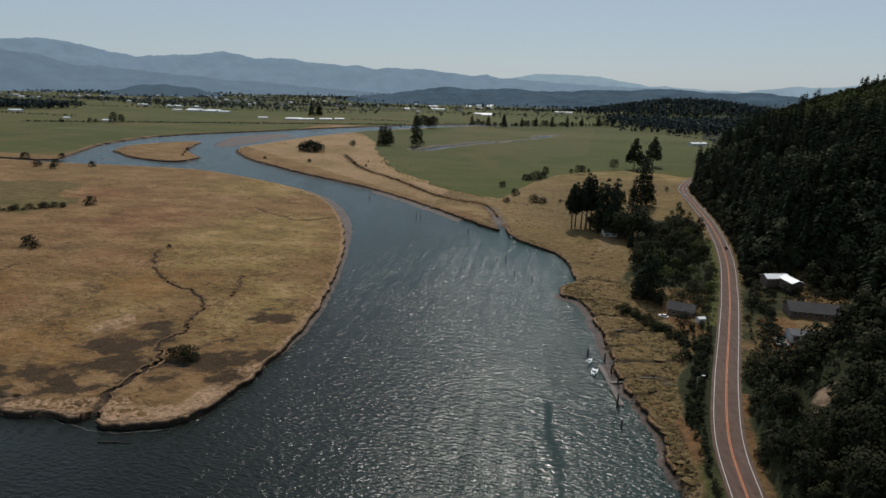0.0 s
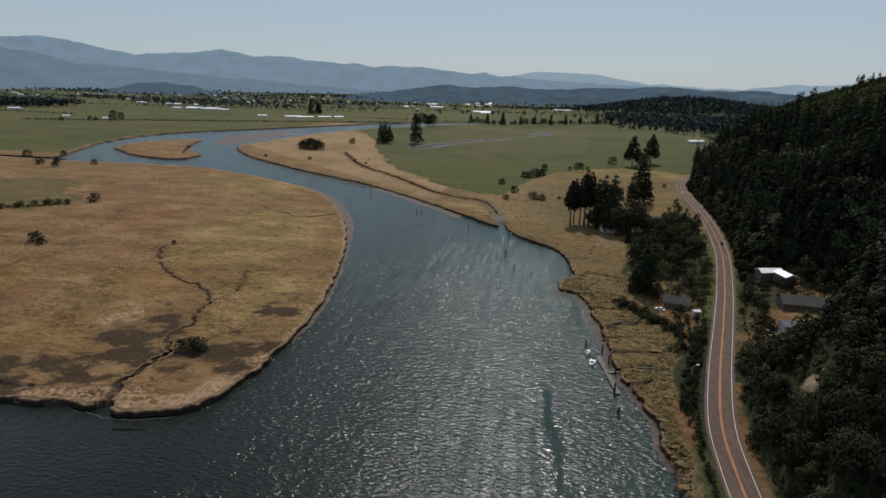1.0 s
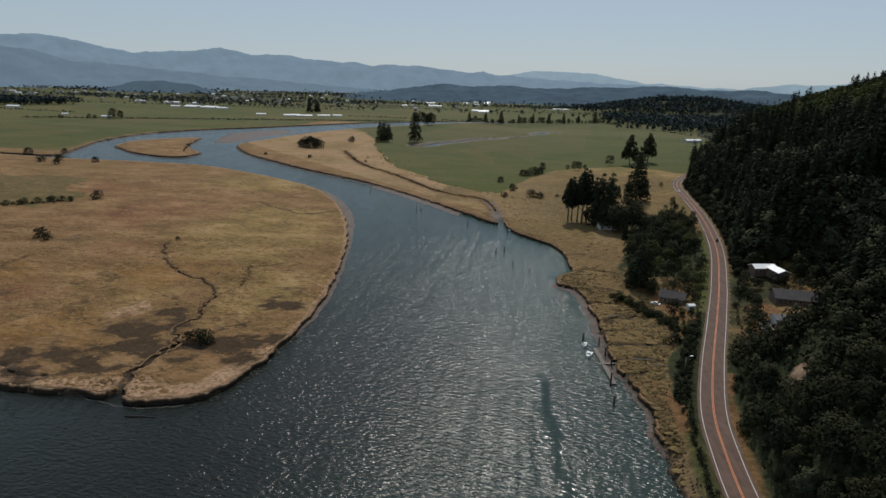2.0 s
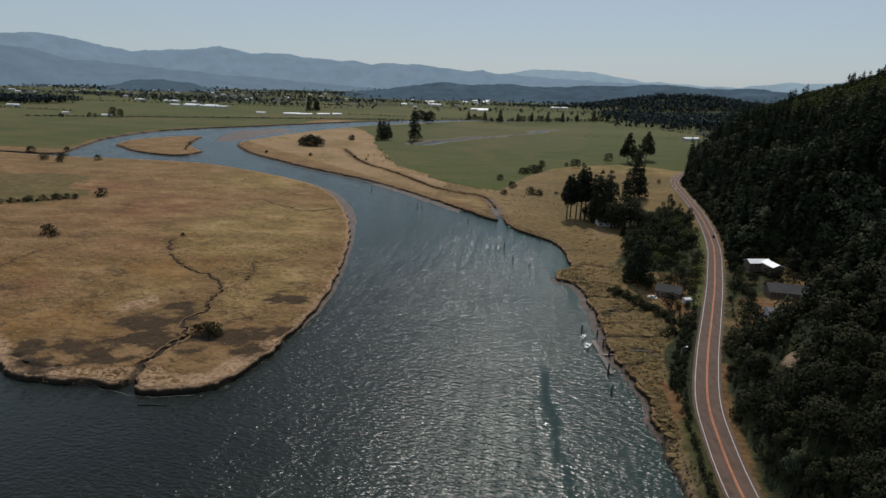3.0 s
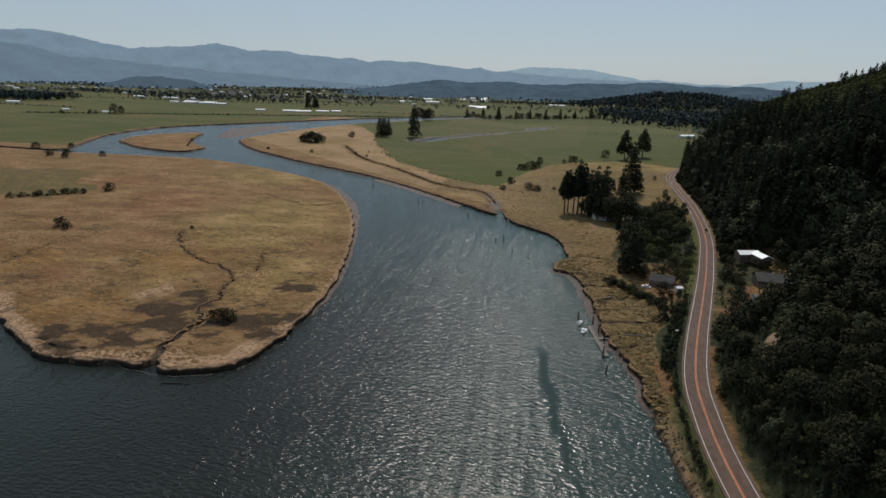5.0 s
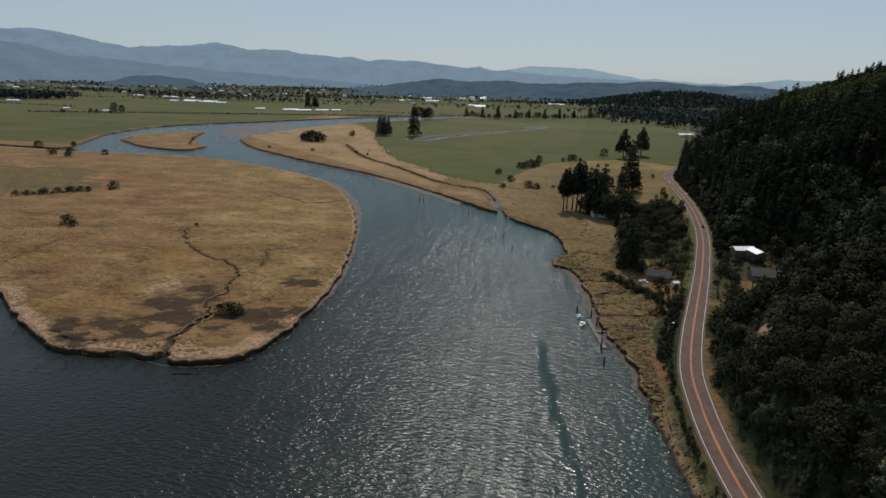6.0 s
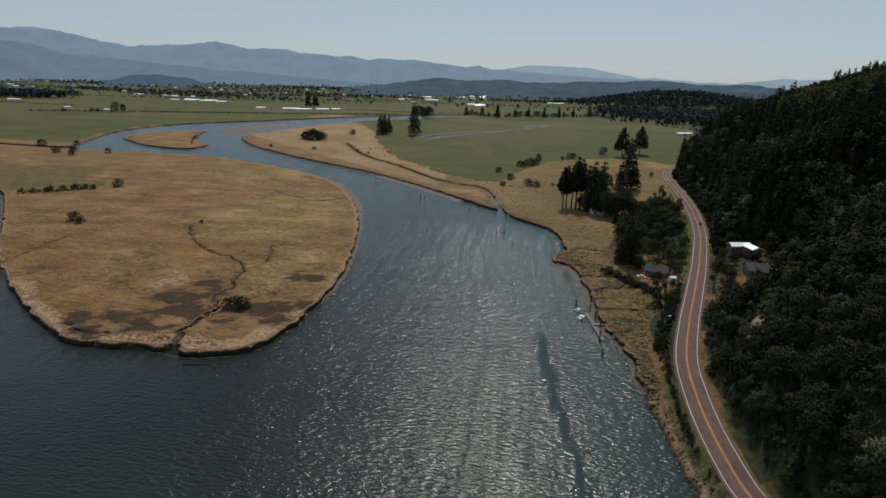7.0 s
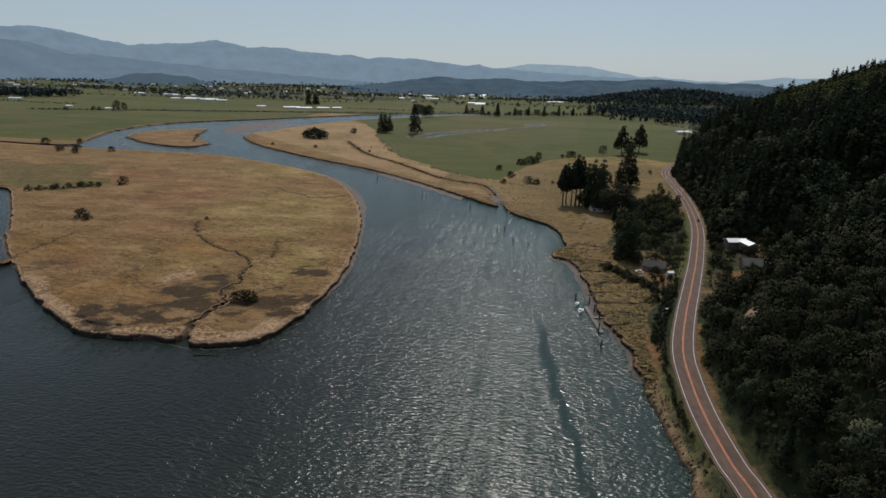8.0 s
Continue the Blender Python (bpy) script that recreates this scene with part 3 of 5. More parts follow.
rim = np.maximum(rim, ease(droad, 4.6, 5.2) * (1 - ease(droad, 6.6, 8.2)) * ease(GY, 300, 330) * (1 - ease(GY, 640, 660)) * (0.85 + 0.3 * jit))    # sandy shoulder
rim = np.maximum(rim, inside([(41.6, 189), (49.4, 192), (52, 178), (48, 165), (45, 170)], jx * 0.2 + GX * 0.8, GY) * 0.9)
rim = np.maximum(rim, ((GX > -(GY - 440) * 1.02 - 20) & (GY > 440) & (GX > -520) & (GX < 20)) * (0.46 + 0.1 * jit) * (pasture < 0.5))    # bleached grass between river and creek
rim = np.maximum(rim, inside([(40, 384), (46, 381), (57, 396), (55, 431), (46, 431)], GX + jit, GY + jit) * 1.0)    # pale drive under the pines
rim = np.maximum(rim, inside([(75, 213), (85, 216), (86, 224), (77, 223)], GX, GY) * 0.9)    # gravel turnout
rim = np.maximum(rim, inside([(-181, 209), (-170, 206), (-157, 211), (-158, 217), (-172, 219)], jx, jy) * 0.6)

SWATHES = [((-185, 330, 75, 130), (-128, 246, 40, 55), (-260, 540, 90, 60)), ((-290, 385, 60, 75), (-233, 292, 45, 40), (-236, 220, 30, 22), (-386, 470, 60, 50)), ((-200, 184, 38, 24), (-290, 240, 50, 30), (-190, 262, 40, 30))]
swathes = []
for group in SWATHES:
    g = np.zeros_like(Z)
    for cx, cy, ax, ay in group:
        g = np.maximum(g, np.exp(-(((GX + 2 * warp - cx) / ax) ** 2 + ((GY + warp - cy) / ay) ** 2)))
    swathes.append(g * (0.8 if len(swathes) != 1 else 0.62))
east_bank = (GX > -(GY - 440) * 1.02 - 20) & (GY > 300) & (GX > -520)
swathes[0] = np.maximum(swathes[0], east_bank * 0.9)
ny, nx = GX.shape
gv = np.stack([GX, GY, Z], -1).reshape(-1, 3)
ii = (np.arange(ny - 1)[:, None] * nx + np.arange(nx - 1)[None, :]).ravel()
gf = np.stack([ii, ii + 1, ii + nx + 1, ii + nx], 1)
ground_mesh = mesh_of("ground", gv, gf, GROUND, True)
for name, chans in (("zone_a", (pasture, muddy, wood)), ("zone_b", (damp, dry, rock)), ("zone_c", (rim, bank_face, brushy)), ("zone_d", swathes)):
    col = ground_mesh.color_attributes.new(name, "FLOAT_COLOR", "POINT")
    data = np.ones((gv.shape[0], 4), np.float32)
    for k, c in enumerate(chans):
        data[:, k] = np.clip(c, 0, 1).ravel()
    col.data.foreach_set("color", data.ravel())
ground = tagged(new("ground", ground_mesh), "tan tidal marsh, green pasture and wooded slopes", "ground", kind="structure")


def bank_strip(line, side, label, height=2.35, straw=1.0, broken=True, slack=1.0):
    """The cut earth bank of a shore: an undercut dark face with a ragged grassy lip."""
    t = np.gradient(line, axis=0)
    t /= np.linalg.norm(t, axis=1)[:, None] + 1e-9
    out = np.stack([t[:, 1], -t[:, 0]], 1) * side     # towards the land
    x, y = line.T
    rag = 0.5 * fnoise(x, y, 0.3, 3, 60) + 0.3 * fnoise(x, y, 1.5, 3, 61)
    rag = rag * slack
    rows = []
    for off, z, loose in ((-0.25, -0.6, 0.3), (-0.15, 0.5, 0.7), (-0.3, 1.25, 1.0), (-0.1, 1.8, 1.1), (0.5, height - 0.15, 0.8), (1.5, height - 0.75, 0.3)):
        p = line + out * (off * slack + rag[:, None] * loose)
        rows.append(np.c_[p, z + (0.3 * rag if z > 0.4 else 0 * rag)])
    n = len(line)
    i = (np.arange(len(rows) - 1)[:, None] * n + np.arange(n - 1)[None, :]).ravel()
    f = np.stack([i, i + 1, i + n + 1, i + n], 1) if side > 0 else np.stack([i, i + n, i + n + 1, i + 1], 1)
    gone = np.zeros(n, bool)
    for half, depth, creek in CREEKS if broken else ():
        tree = tree_of(spline(creek, 0.7))
        gone |= np.array([tree.find((px, py, 0))[2] < half + 0.6 for px, py in line])
    f = f[~(gone[f % n].any(1))]
    me = mesh_of("bank", np.vstack(rows), f, GROUND, True)
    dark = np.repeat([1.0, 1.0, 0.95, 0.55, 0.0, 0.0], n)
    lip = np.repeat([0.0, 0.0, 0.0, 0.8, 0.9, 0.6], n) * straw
    for name, r, g, b in (("zone_a", 0, 0, 0), ("zone_b", 0, 0, 0), ("zone_c", lip, dark, 0), ("zone_d", 0.2, 0, 0)):
        data = np.ones((len(dark), 4), np.float32)
        data[:, 0], data[:, 1], data[:, 2] = r, g, b
        me.color_attributes.new(name, "FLOAT_COLOR", "POINT").data.foreach_set("color", data.ravel())
    tagged(new("bank", me), label, "river bank", kind="structure")


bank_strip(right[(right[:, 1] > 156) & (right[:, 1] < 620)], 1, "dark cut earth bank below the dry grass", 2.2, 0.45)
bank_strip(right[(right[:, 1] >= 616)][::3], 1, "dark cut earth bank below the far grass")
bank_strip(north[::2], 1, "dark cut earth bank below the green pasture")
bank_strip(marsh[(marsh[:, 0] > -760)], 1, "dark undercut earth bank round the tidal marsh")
for half, depth, creek in (CREEKS[0], CREEKS[1], CREEKS[2], CREEKS[4], CREEKS[6], CREEKS[7]):
    pts = wiggle(spline(creek, 0.7), 2.2, 0.16)
    pts = pts[pts[:, 1] > 149]
    run = np.gradient(pts, axis=0)
    run /= np.linalg.norm(run, axis=1)[:, None] + 1e-9
    for s in (-1, 1):
        bank_strip(pts + np.stack([run[:, 1], -run[:, 0]], 1) * s * half * 0.62, s, "dark cut bank of a narrow marsh creek", 2.3, 0.5, False, 0.45)
creek_line = wiggle(spline(CREEKS[8][2], 0.7), 2.2, 0.16)
creek_line = creek_line[creek_line[:, 1] > 470][::2]
run = np.gradient(creek_line, axis=0)
run /= np.linalg.norm(run, axis=1)[:, None] + 1e-9
for s in (-1, 1):
    bank_strip(creek_line + np.stack([run[:, 1], -run[:, 0]], 1) * s * 2.5, s, "dark cut bank of the tidal creek", 2.75, 0.3, False)
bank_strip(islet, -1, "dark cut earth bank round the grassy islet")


def ground_z(x, y):
    """Height of the dry ground at a point."""
    if x < 20 or y > 1400:
        return 2.3 + 40 * float(ease(math.hypot(x, y), 2500, 4800)) + 62 * math.exp(-(((x - 560) / 330) ** 2 + ((y - 2480) / 260) ** 2))
    z, _ = land_height(np.array([float(x)]), np.array([float(y)]))
    return float(z[0])


# ---- water ----
wx, wy = axis(-1600, (-300, 25), (120, 3.0), (400, 20)), axis(-600, (60, 20), (420, 3.0), (1760, 20))
WX, WY = np.meshgrid(wx, wy)
slick_line = spline([(44, -60), (27, 50), (20, 90), (17.5, 108), (14.5, 128), (11.5, 152), (8.8, 176), (5.2, 203), (0.5, 225), (-4, 250), (-16, 330), (-40, 400)], 4.0)
sx = np.interp(WY, slick_line[:, 1], slick_line[:, 0])
slick = (1 - ease(np.abs(WX - sx + 0.8 * fnoise(WX, WY, 0.12, 2, 50)), 0.6, 3.4)) * (1 - 0.75 * ease(WY, 140, 260))
slick = np.maximum(slick, (1 - ease(WX, -190, -70)) * (1 - ease(WY, 100, 160)) * 0.8)
slick = np.maximum(slick, ease(WY, 260, 480) * 0.55)
ii = (np.arange(len(wy) - 1)[:, None] * len(wx) + np.arange(len(wx) - 1)[None, :]).ravel()
wf = np.stack([ii, ii + 1, ii + len(wx) + 1, ii + len(wx)], 1)
water_mesh = mesh_of("water", np.stack([WX, WY, 0 * WX], -1).reshape(-1, 3), wf, WATER, True)
att = water_mesh.attributes.new("slick", "FLOAT", "POINT")
att.data.foreach_set("value", slick.astype(np.float32).ravel())
att = water_mesh.attributes.new("silt", "FLOAT", "POINT")
att.data.foreach_set("value", (0.5 * ease(WX, -80, 15) + 0.5 * ease(WY, 170, 380)).astype(np.float32).ravel())
water = tagged(new("water", water_mesh), "wind-rippled blue-green river with sun glitter", "river", kind="structure")


# ---- road ----
def ribbon(name, line, lo, hi, z, material, thick=0.12):
    """A strip along a line between two offsets, with thickness."""
    t = np.gradient(line, axis=0)
    t /= np.linalg.norm(t, axis=1)[:, None]
    side = np.stack([t[:, 1], -t[:, 0]], 1)
    a, b = line + side * lo, line + side * hi
    n = len(line)
    v = np.vstack([np.c_[a, np.full(n, z)], np.c_[b, np.full(n, z)], np.c_[a, np.full(n, z - thick)], np.c_[b, np.full(n, z - thick)]])
    i = np.arange(n - 1)
    f = np.vstack([np.stack([i, i + n, i + n + 1, i + 1], 1), np.stack([i + 2 * n, i, i + 1, i + 2 * n + 1], 1), np.stack([i + n, i + 3 * n, i + 3 * n + 1, i + n + 1], 1)])
    return mesh_of(name, v, f, material)


road = tagged(new("road", ribbon("road", road_line, -4.7, 4.7, ROAD_Z, ASPHALT, 0.5)), "two-lane asphalt road curving along the river", "road", kind="structure")
for lo, hi, m in ((-3.82, -3.62, LINE_WHITE), (3.62, 3.82, LINE_WHITE), (-0.28, -0.1, LINE_YELLOW), (0.1, 0.28, LINE_YELLOW)):
    part("road_marking", ribbon("road_marking", road_line, lo, hi, ROAD_Z + 0.02, m, 0.015), road)


# ---- mountains ----
def ridge(name, crest, depth, material, label, rough, seed):
    """A range of hills: a crest line with spurs that run down towards the plain."""
    c = np.asarray(crest, float)
    az = np.arctan2(c[:, 0], c[:, 1])
    rad = float(np.mean(np.hypot(c[:, 0], c[:, 1])))
    n, m = 420, 16
    a = np.linspace(az[0], az[-1], n)
    top = np.interp(a, az, c[:, 2])
    top += rough * (0.45 - np.abs(fnoise(a * rad, 0 * a, 0.009, 5, seed))) * 2.4 * np.clip(top / 150, 0.15, 1)
    v = []
    for j in range(m):
        u = min(1.0, j / (m - 2))
        r = rad - depth * (1 - u) + (0 if j < m - 1 else 60)
        spur = fnoise(a * rad, 0 * a + u * 900, 0.006, 4, seed + 1) * 0.16 * np.sin(u * np.pi)
        z = top * np.clip(u**0.9 + spur, 0, 1.0) * (1 if j < m - 1 else 0.8) - (4 if j == 0 else 0)
        v.append(np.stack([np.sin(a) * r, np.cos(a) * r, z], 1))
    ii = (np.arange(m - 1)[:, None] * n + np.arange(n - 1)[None, :]).ravel()
    f = np.stack([ii, ii + 1, ii + n + 1, ii + n], 1)
    return tagged(new(name, mesh_of(name, np.vstack(v), f, material, True)), label, "mountains", kind="structure")


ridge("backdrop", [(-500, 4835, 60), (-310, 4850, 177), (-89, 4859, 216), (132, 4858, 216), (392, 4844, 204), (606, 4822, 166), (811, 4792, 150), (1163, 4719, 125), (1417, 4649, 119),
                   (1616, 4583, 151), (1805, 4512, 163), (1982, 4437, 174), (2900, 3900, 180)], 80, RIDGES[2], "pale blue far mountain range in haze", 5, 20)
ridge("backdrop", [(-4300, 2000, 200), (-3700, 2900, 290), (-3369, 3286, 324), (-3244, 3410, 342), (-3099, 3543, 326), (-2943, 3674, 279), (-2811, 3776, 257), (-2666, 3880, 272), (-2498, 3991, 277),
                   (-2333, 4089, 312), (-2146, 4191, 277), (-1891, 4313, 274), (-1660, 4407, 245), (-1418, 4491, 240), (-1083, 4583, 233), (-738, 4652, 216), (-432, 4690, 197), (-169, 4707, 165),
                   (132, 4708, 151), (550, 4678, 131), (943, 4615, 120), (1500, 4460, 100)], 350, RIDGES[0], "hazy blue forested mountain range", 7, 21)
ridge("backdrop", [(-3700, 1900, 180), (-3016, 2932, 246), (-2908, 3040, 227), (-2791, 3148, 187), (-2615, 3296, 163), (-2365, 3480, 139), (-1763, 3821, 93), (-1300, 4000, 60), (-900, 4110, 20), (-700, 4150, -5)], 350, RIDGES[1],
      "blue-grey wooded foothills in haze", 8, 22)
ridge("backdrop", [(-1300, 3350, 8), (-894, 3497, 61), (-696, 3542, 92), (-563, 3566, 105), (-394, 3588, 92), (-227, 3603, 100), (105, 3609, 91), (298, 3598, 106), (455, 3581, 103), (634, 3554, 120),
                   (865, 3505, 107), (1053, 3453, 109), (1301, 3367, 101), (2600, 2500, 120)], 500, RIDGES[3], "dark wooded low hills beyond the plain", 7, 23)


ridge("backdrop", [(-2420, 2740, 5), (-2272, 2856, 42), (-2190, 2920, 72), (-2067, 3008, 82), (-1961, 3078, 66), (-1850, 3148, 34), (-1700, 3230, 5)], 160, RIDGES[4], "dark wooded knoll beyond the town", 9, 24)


# ---- trees ----
def cards(rng, centres, normals, size, spread=0.38):
    """Small leaf clumps: bent quads round the given points."""
    n = len(centres)
    nrm = normals + rng.normal(0, spread, (n, 3))
    nrm /= np.linalg.norm(nrm, axis=1)[:, None] + 1e-9
    u = np.cross(nrm, rng.normal(0, 1, (n, 3)))
    u /= np.linalg.norm(u, axis=1)[:, None] + 1e-9
    w = np.cross(nrm, u)
    s = size * rng.uniform(0.6, 1.35, (n, 1))
    k = rng.uniform(0.55, 1.0, (n, 1))
    v = np.stack([centres - u * s, centres - w * s * k + nrm * s * 0.25, centres + u * s, centres + w * s * k + nrm * s * 0.25], 1).reshape(-1, 3)
    return v, np.arange(4 * n).reshape(-1, 4)


def unit(n):
    return n / (np.linalg.norm(n, axis=1)[:, None] + 1e-9)


def broad_crown(rng, height, radius, bottom, count, size, lobes=11, cone=False):
    """Leaf clumps on the shells of several lobes, with gaps between them."""
    cs = []
    for k in range(lobes):
        a, h = k * 2.4 + rng.uniform(-0.5, 0.5), (k + rng.uniform(0, 1)) / lobes
        full = (1 - h) ** 0.75 + 0.12 if cone else math.sqrt(max(0.06, 1 - ((h - 0.38) / 0.64) ** 2))
        r = radius * 0.62 * full
        cs.append((r * math.cos(a), r * math.sin(a), bottom + (height - bottom) * (0.1 + 0.76 * h), radius * rng.uniform(0.34, 0.5) * (0.45 + 0.6 * full)))
    if not cone:
        cs.append((0, 0, bottom + (height - bottom) * 0.66, radius * 0.58))
    else:
        cs.append((0, 0, bottom + (height - bottom) * 0.92, radius * 0.2))
    c = np.array(cs)
    pick = rng.choice(len(c), count, p=c[:, 3] ** 2 / (c[:, 3] ** 2).sum())
    d = rng.normal(0, 1, (count, 3))
    d /= np.linalg.norm(d, axis=1)[:, None]
    d[:, 2] = np.where(d[:, 2] < -0.35, -d[:, 2], d[:, 2])
    lump = 1 + 0.14 * np.sin(d[:, :1] * 9 + c[pick, :1] * 3) + 0.1 * np.sin(d[:, 1:2] * 11 + pick[:, None])
    p = c[pick, :3] + d * c[pick, 3:] * lump * rng.uniform(0.82, 1.06, (count, 1))
    v, f = cards(rng, p, d + (0, 0, 0.35), size)
    whole = unit(p - (0, 0, bottom + (height - bottom) * 0.4))
    n = unit(0.7 * d + 0.6 * whole + rng.normal(0, 0.12, (count, 3)))
    return v, f, np.repeat(n, 4, 0)


def fir_crown(rng, height, radius, bottom, levels, arms, cards_per=3):
    """Whorls of drooping boughs, wide below and narrow above."""
    vs, n = [], 0
    for i in range(levels):
        u = (i + rng.uniform(-0.3, 0.3)) / levels
        z = bottom + (height - bottom) * max(0, u)
        r = radius * (1 - max(0, u)) ** 0.8 + 0.25
        for k in range(arms):
            if rng.uniform() < 0.12:
                continue
            a = 2 * math.pi * (k / arms) + i * 1.1 + rng.uniform(-0.35, 0.35)
            rr = r * rng.uniform(0.6, 1.12)
            out, across = np.array([math.cos(a), math.sin(a), 0]), np.array([-math.sin(a), math.cos(a), 0])
            for c in range(cards_per):
                t0, t1 = c / cards_per, (c + 1) / cards_per
                w0, w1 = 0.40 * rr * (1 - t0 * 0.75) + 0.14, 0.40 * rr * (1 - t1 * 0.8) + 0.05
                d0, d1 = -0.42 * rr * t0**1.3, -0.42 * rr * t1**1.3
                lift = rng.uniform(-0.12, 0.12)
                p0, p1 = out * rr * t0 + (0, 0, z + d0), out * rr * t1 + (0, 0, z + d1 + lift)
                vs.append([p1 - across * w1 - (0, 0, 0.15), p1 + across * w1, p0 + across * w0, p0 - across * w0])
    v = np.array(vs).reshape(-1, 3)
    n = v * (1, 1, 0)
    n = unit(unit(n) + (0, 0, 0.5) + np.repeat(rng.normal(0, 0.2, (len(v) // 4, 3)), 4, 0))
    return v, np.arange(len(v)).reshape(-1, 4), n


def tinted(me, value):
    att = me.attributes.new("tint", "FLOAT", "POINT")
    data = np.full(len(me.vertices), value, np.float32) if np.isscalar(value) else value.astype(np.float32)
    att.data.foreach_set("value", data)
    return me


def trunk_mesh(rng, height, r, limbs, radius):
    bm = bmesh.new()
    lean = rng.uniform(-0.03, 0.03, 2) * height
    mid = (lean[0] * 0.5, lean[1] * 0.5, height * 0.5)
    rod(bm, (0, 0, -1.0), mid, r, r * 0.7, 7)
    rod(bm, mid, (lean[0], lean[1], height), r * 0.7, r * 0.2, 7)
    for k in range(limbs):
        a, z = k * 2.4, height * rng.uniform(0.35, 0.75)
        rod(bm, (mid[0] * z / height, mid[1] * z / height, z), (radius * 0.6 * math.cos(a), radius * 0.6 * math.sin(a), z + radius * 0.6), r * 0.35, r * 0.08, 5)
    return finish(bm, "trunk", BARK, True)


def make_tree(kind, seed, height, radius, count, material=None, name="tree", label="", bottom=None, lobes=11, cone=False):
    """A tree of its own: a tapered trunk with limbs, and a crown."""
    rng = np.random.RandomState(seed)
    if kind == "fir":
        bottom = height * 0.1 if bottom is None else bottom
        v, f, n = fir_crown(rng, height, radius, bottom, count, 8)
        m, limbs = material or LEAF_FIR, 0
    else:
        bottom = height * 0.04 if bottom is None else bottom
        v, f, n = broad_crown(rng, height, radius, bottom, count, 0.52 if height > 20 else 0.34 if height > 8 else 0.35, lobes, cone)
        m, limbs = material or LEAF_BROAD, 5
    t = thing(name, label, "tree" if name != "bush" else "bush")
    part("trunk", trunk_mesh(rng, height * 0.92 if kind == "fir" else height * 0.7, 0.016 * height + 0.05, limbs, radius), t)
    part("crown", tinted(mesh_of("crown", v, f, m, True, n), float(rng.uniform(0.2, 0.8))), t)
    return t


def tree_pose(x, y, scale=1.0, turn=0.0, z=None):
    s = scale
    return Matrix.Translation((x, y, (ground_z(x, y) if z is None else z) - 0.15)) @ Matrix.Rotation(turn, 4, "Z") @ Matrix.Diagonal((s, s, s, 1))


BROAD = [(make_tree("broad", 11 + k, 12, r, 950, None, "tree", "dark green leafy broadleaf tree on the hillside"), 12) for k, r in enumerate((4.6, 5.4, 4.2))]
FIRS = [(make_tree("fir", 31 + k, 24, r, 34, None, "conifer", "tall dark green fir with drooping boughs"), 24) for k, r in enumerate((5.4, 4.6, 6.2))]
PALES = [(make_tree("broad", 51, 12, 4.8, 1400, LEAF_PALE, "tree", "pale grey-green leafy tree on the slope"), 12)]
PINES = [(make_tree("broad", 61 + k, 30, 5.2, 2400, LEAF_FIR, "pine", "tall dark pine with a long bare trunk by the marsh", 9.0, 18, True), 30) for k in range(2)]
GREENS = [(make_tree("broad", 81 + k, 12, 5.2, 950, LEAF_GREEN, "tree", "fresh green leafy tree beside the road"), 12) for k in range(2)]
TALL = [(make_tree("broad", 66 + k, 12, 3.4, 1700, None, "tree", "tall dark tree alone in the pasture", 1.3, 18, True), 12) for k in range(2)]
SPRUCES = [(make_tree("broad", 91 + k, 30, 6.4, 2400, LEAF_FIR, "conifer", "tall dark conifer with a shaggy crown", -3.0 + k, 26, True), 30) for k in range(3)]
BUSHES = [(make_tree("broad", 71 + k, 5, 3.4, 380, None, "bush", "dense dark green bush in the grass", -1.0), 8.5) for k in range(3)]

GREEN_BUSHES = [(make_tree("broad", 75 + k, 5, 3.4, 380, LEAF_GREEN, "bush", "fresh green bush above the marsh", -1.0), 8.5) for k in range(2)]

used = set()


def plant(protos, spots, group, spread=0.0):
    """One tree at each spot (x, y, height, pattern): the first of a pattern takes it, the rest are copies."""
    rng = random.Random(len(spots) * 7 + 1)
    for x, y, h, k in spots:
        src, base = protos[k % len(protos)]
        m = tree_pose(x, y, h / base * (1 + rng.uniform(-spread, spread)), rng.uniform(0, 6.28))
        if src.name in used:
            ob = copy_thing(src, m)
        else:
            used.add(src.name)
            src.matrix_world = m
            ob = src
        tagged(ob, group=group)


def scatter(x0, x1, y0, y1, step, seed):
    """A jittered grid of spots."""
    rng = np.random.RandomState(seed)
    gx, gy = np.meshgrid(np.arange(x0, x1, step), np.arange(y0, y1, step))
    return np.c_[gx.ravel(), gy.ravel()] + rng.uniform(-0.42, 0.42, (gx.size, 2)) * step


# ---- woods on the hill east of the road ----
spots = np.vstack([scatter(55, 150, 62, 215, 5.8, 1), scatter(60, 300, 215, 470, 6.6, 2), scatter(150, 260, 62, 215, 9.0, 3), scatter(120, 460, 470, 1000, 10.0, 4)])
zz, ee = land_height(spots[:, 0], spots[:, 1])
dd = spots[:, 0] - road_x(np.minimum(spots[:, 1], 660))
keep = (ee > 0.6) & (dd > np.where(spots[:, 1] < 150, 9.6, 8.4)) & ~inside([(70, 150), (82, 154), (87, 172), (78, 175), (73, 164)], spots[:, 0], spots[:, 1])
keep &= spots[:, 0] > np.where(spots[:, 1] > 640, 152 + (spots[:, 1] - 640) * 0.245, -1e9)
keep &= spots[:, 0] < 0.58 * (spots[:, 1] + 45) + 30
spots, zz = spots[keep], zz[keep]
front = (spots[:, 1] < 215) & (spots[:, 0] < 126)
rng = np.random.RandomState(9)
near_spots, far_spots = spots[front], spots[~front]
near_rows = {"b": [], "f": [], "p": []}
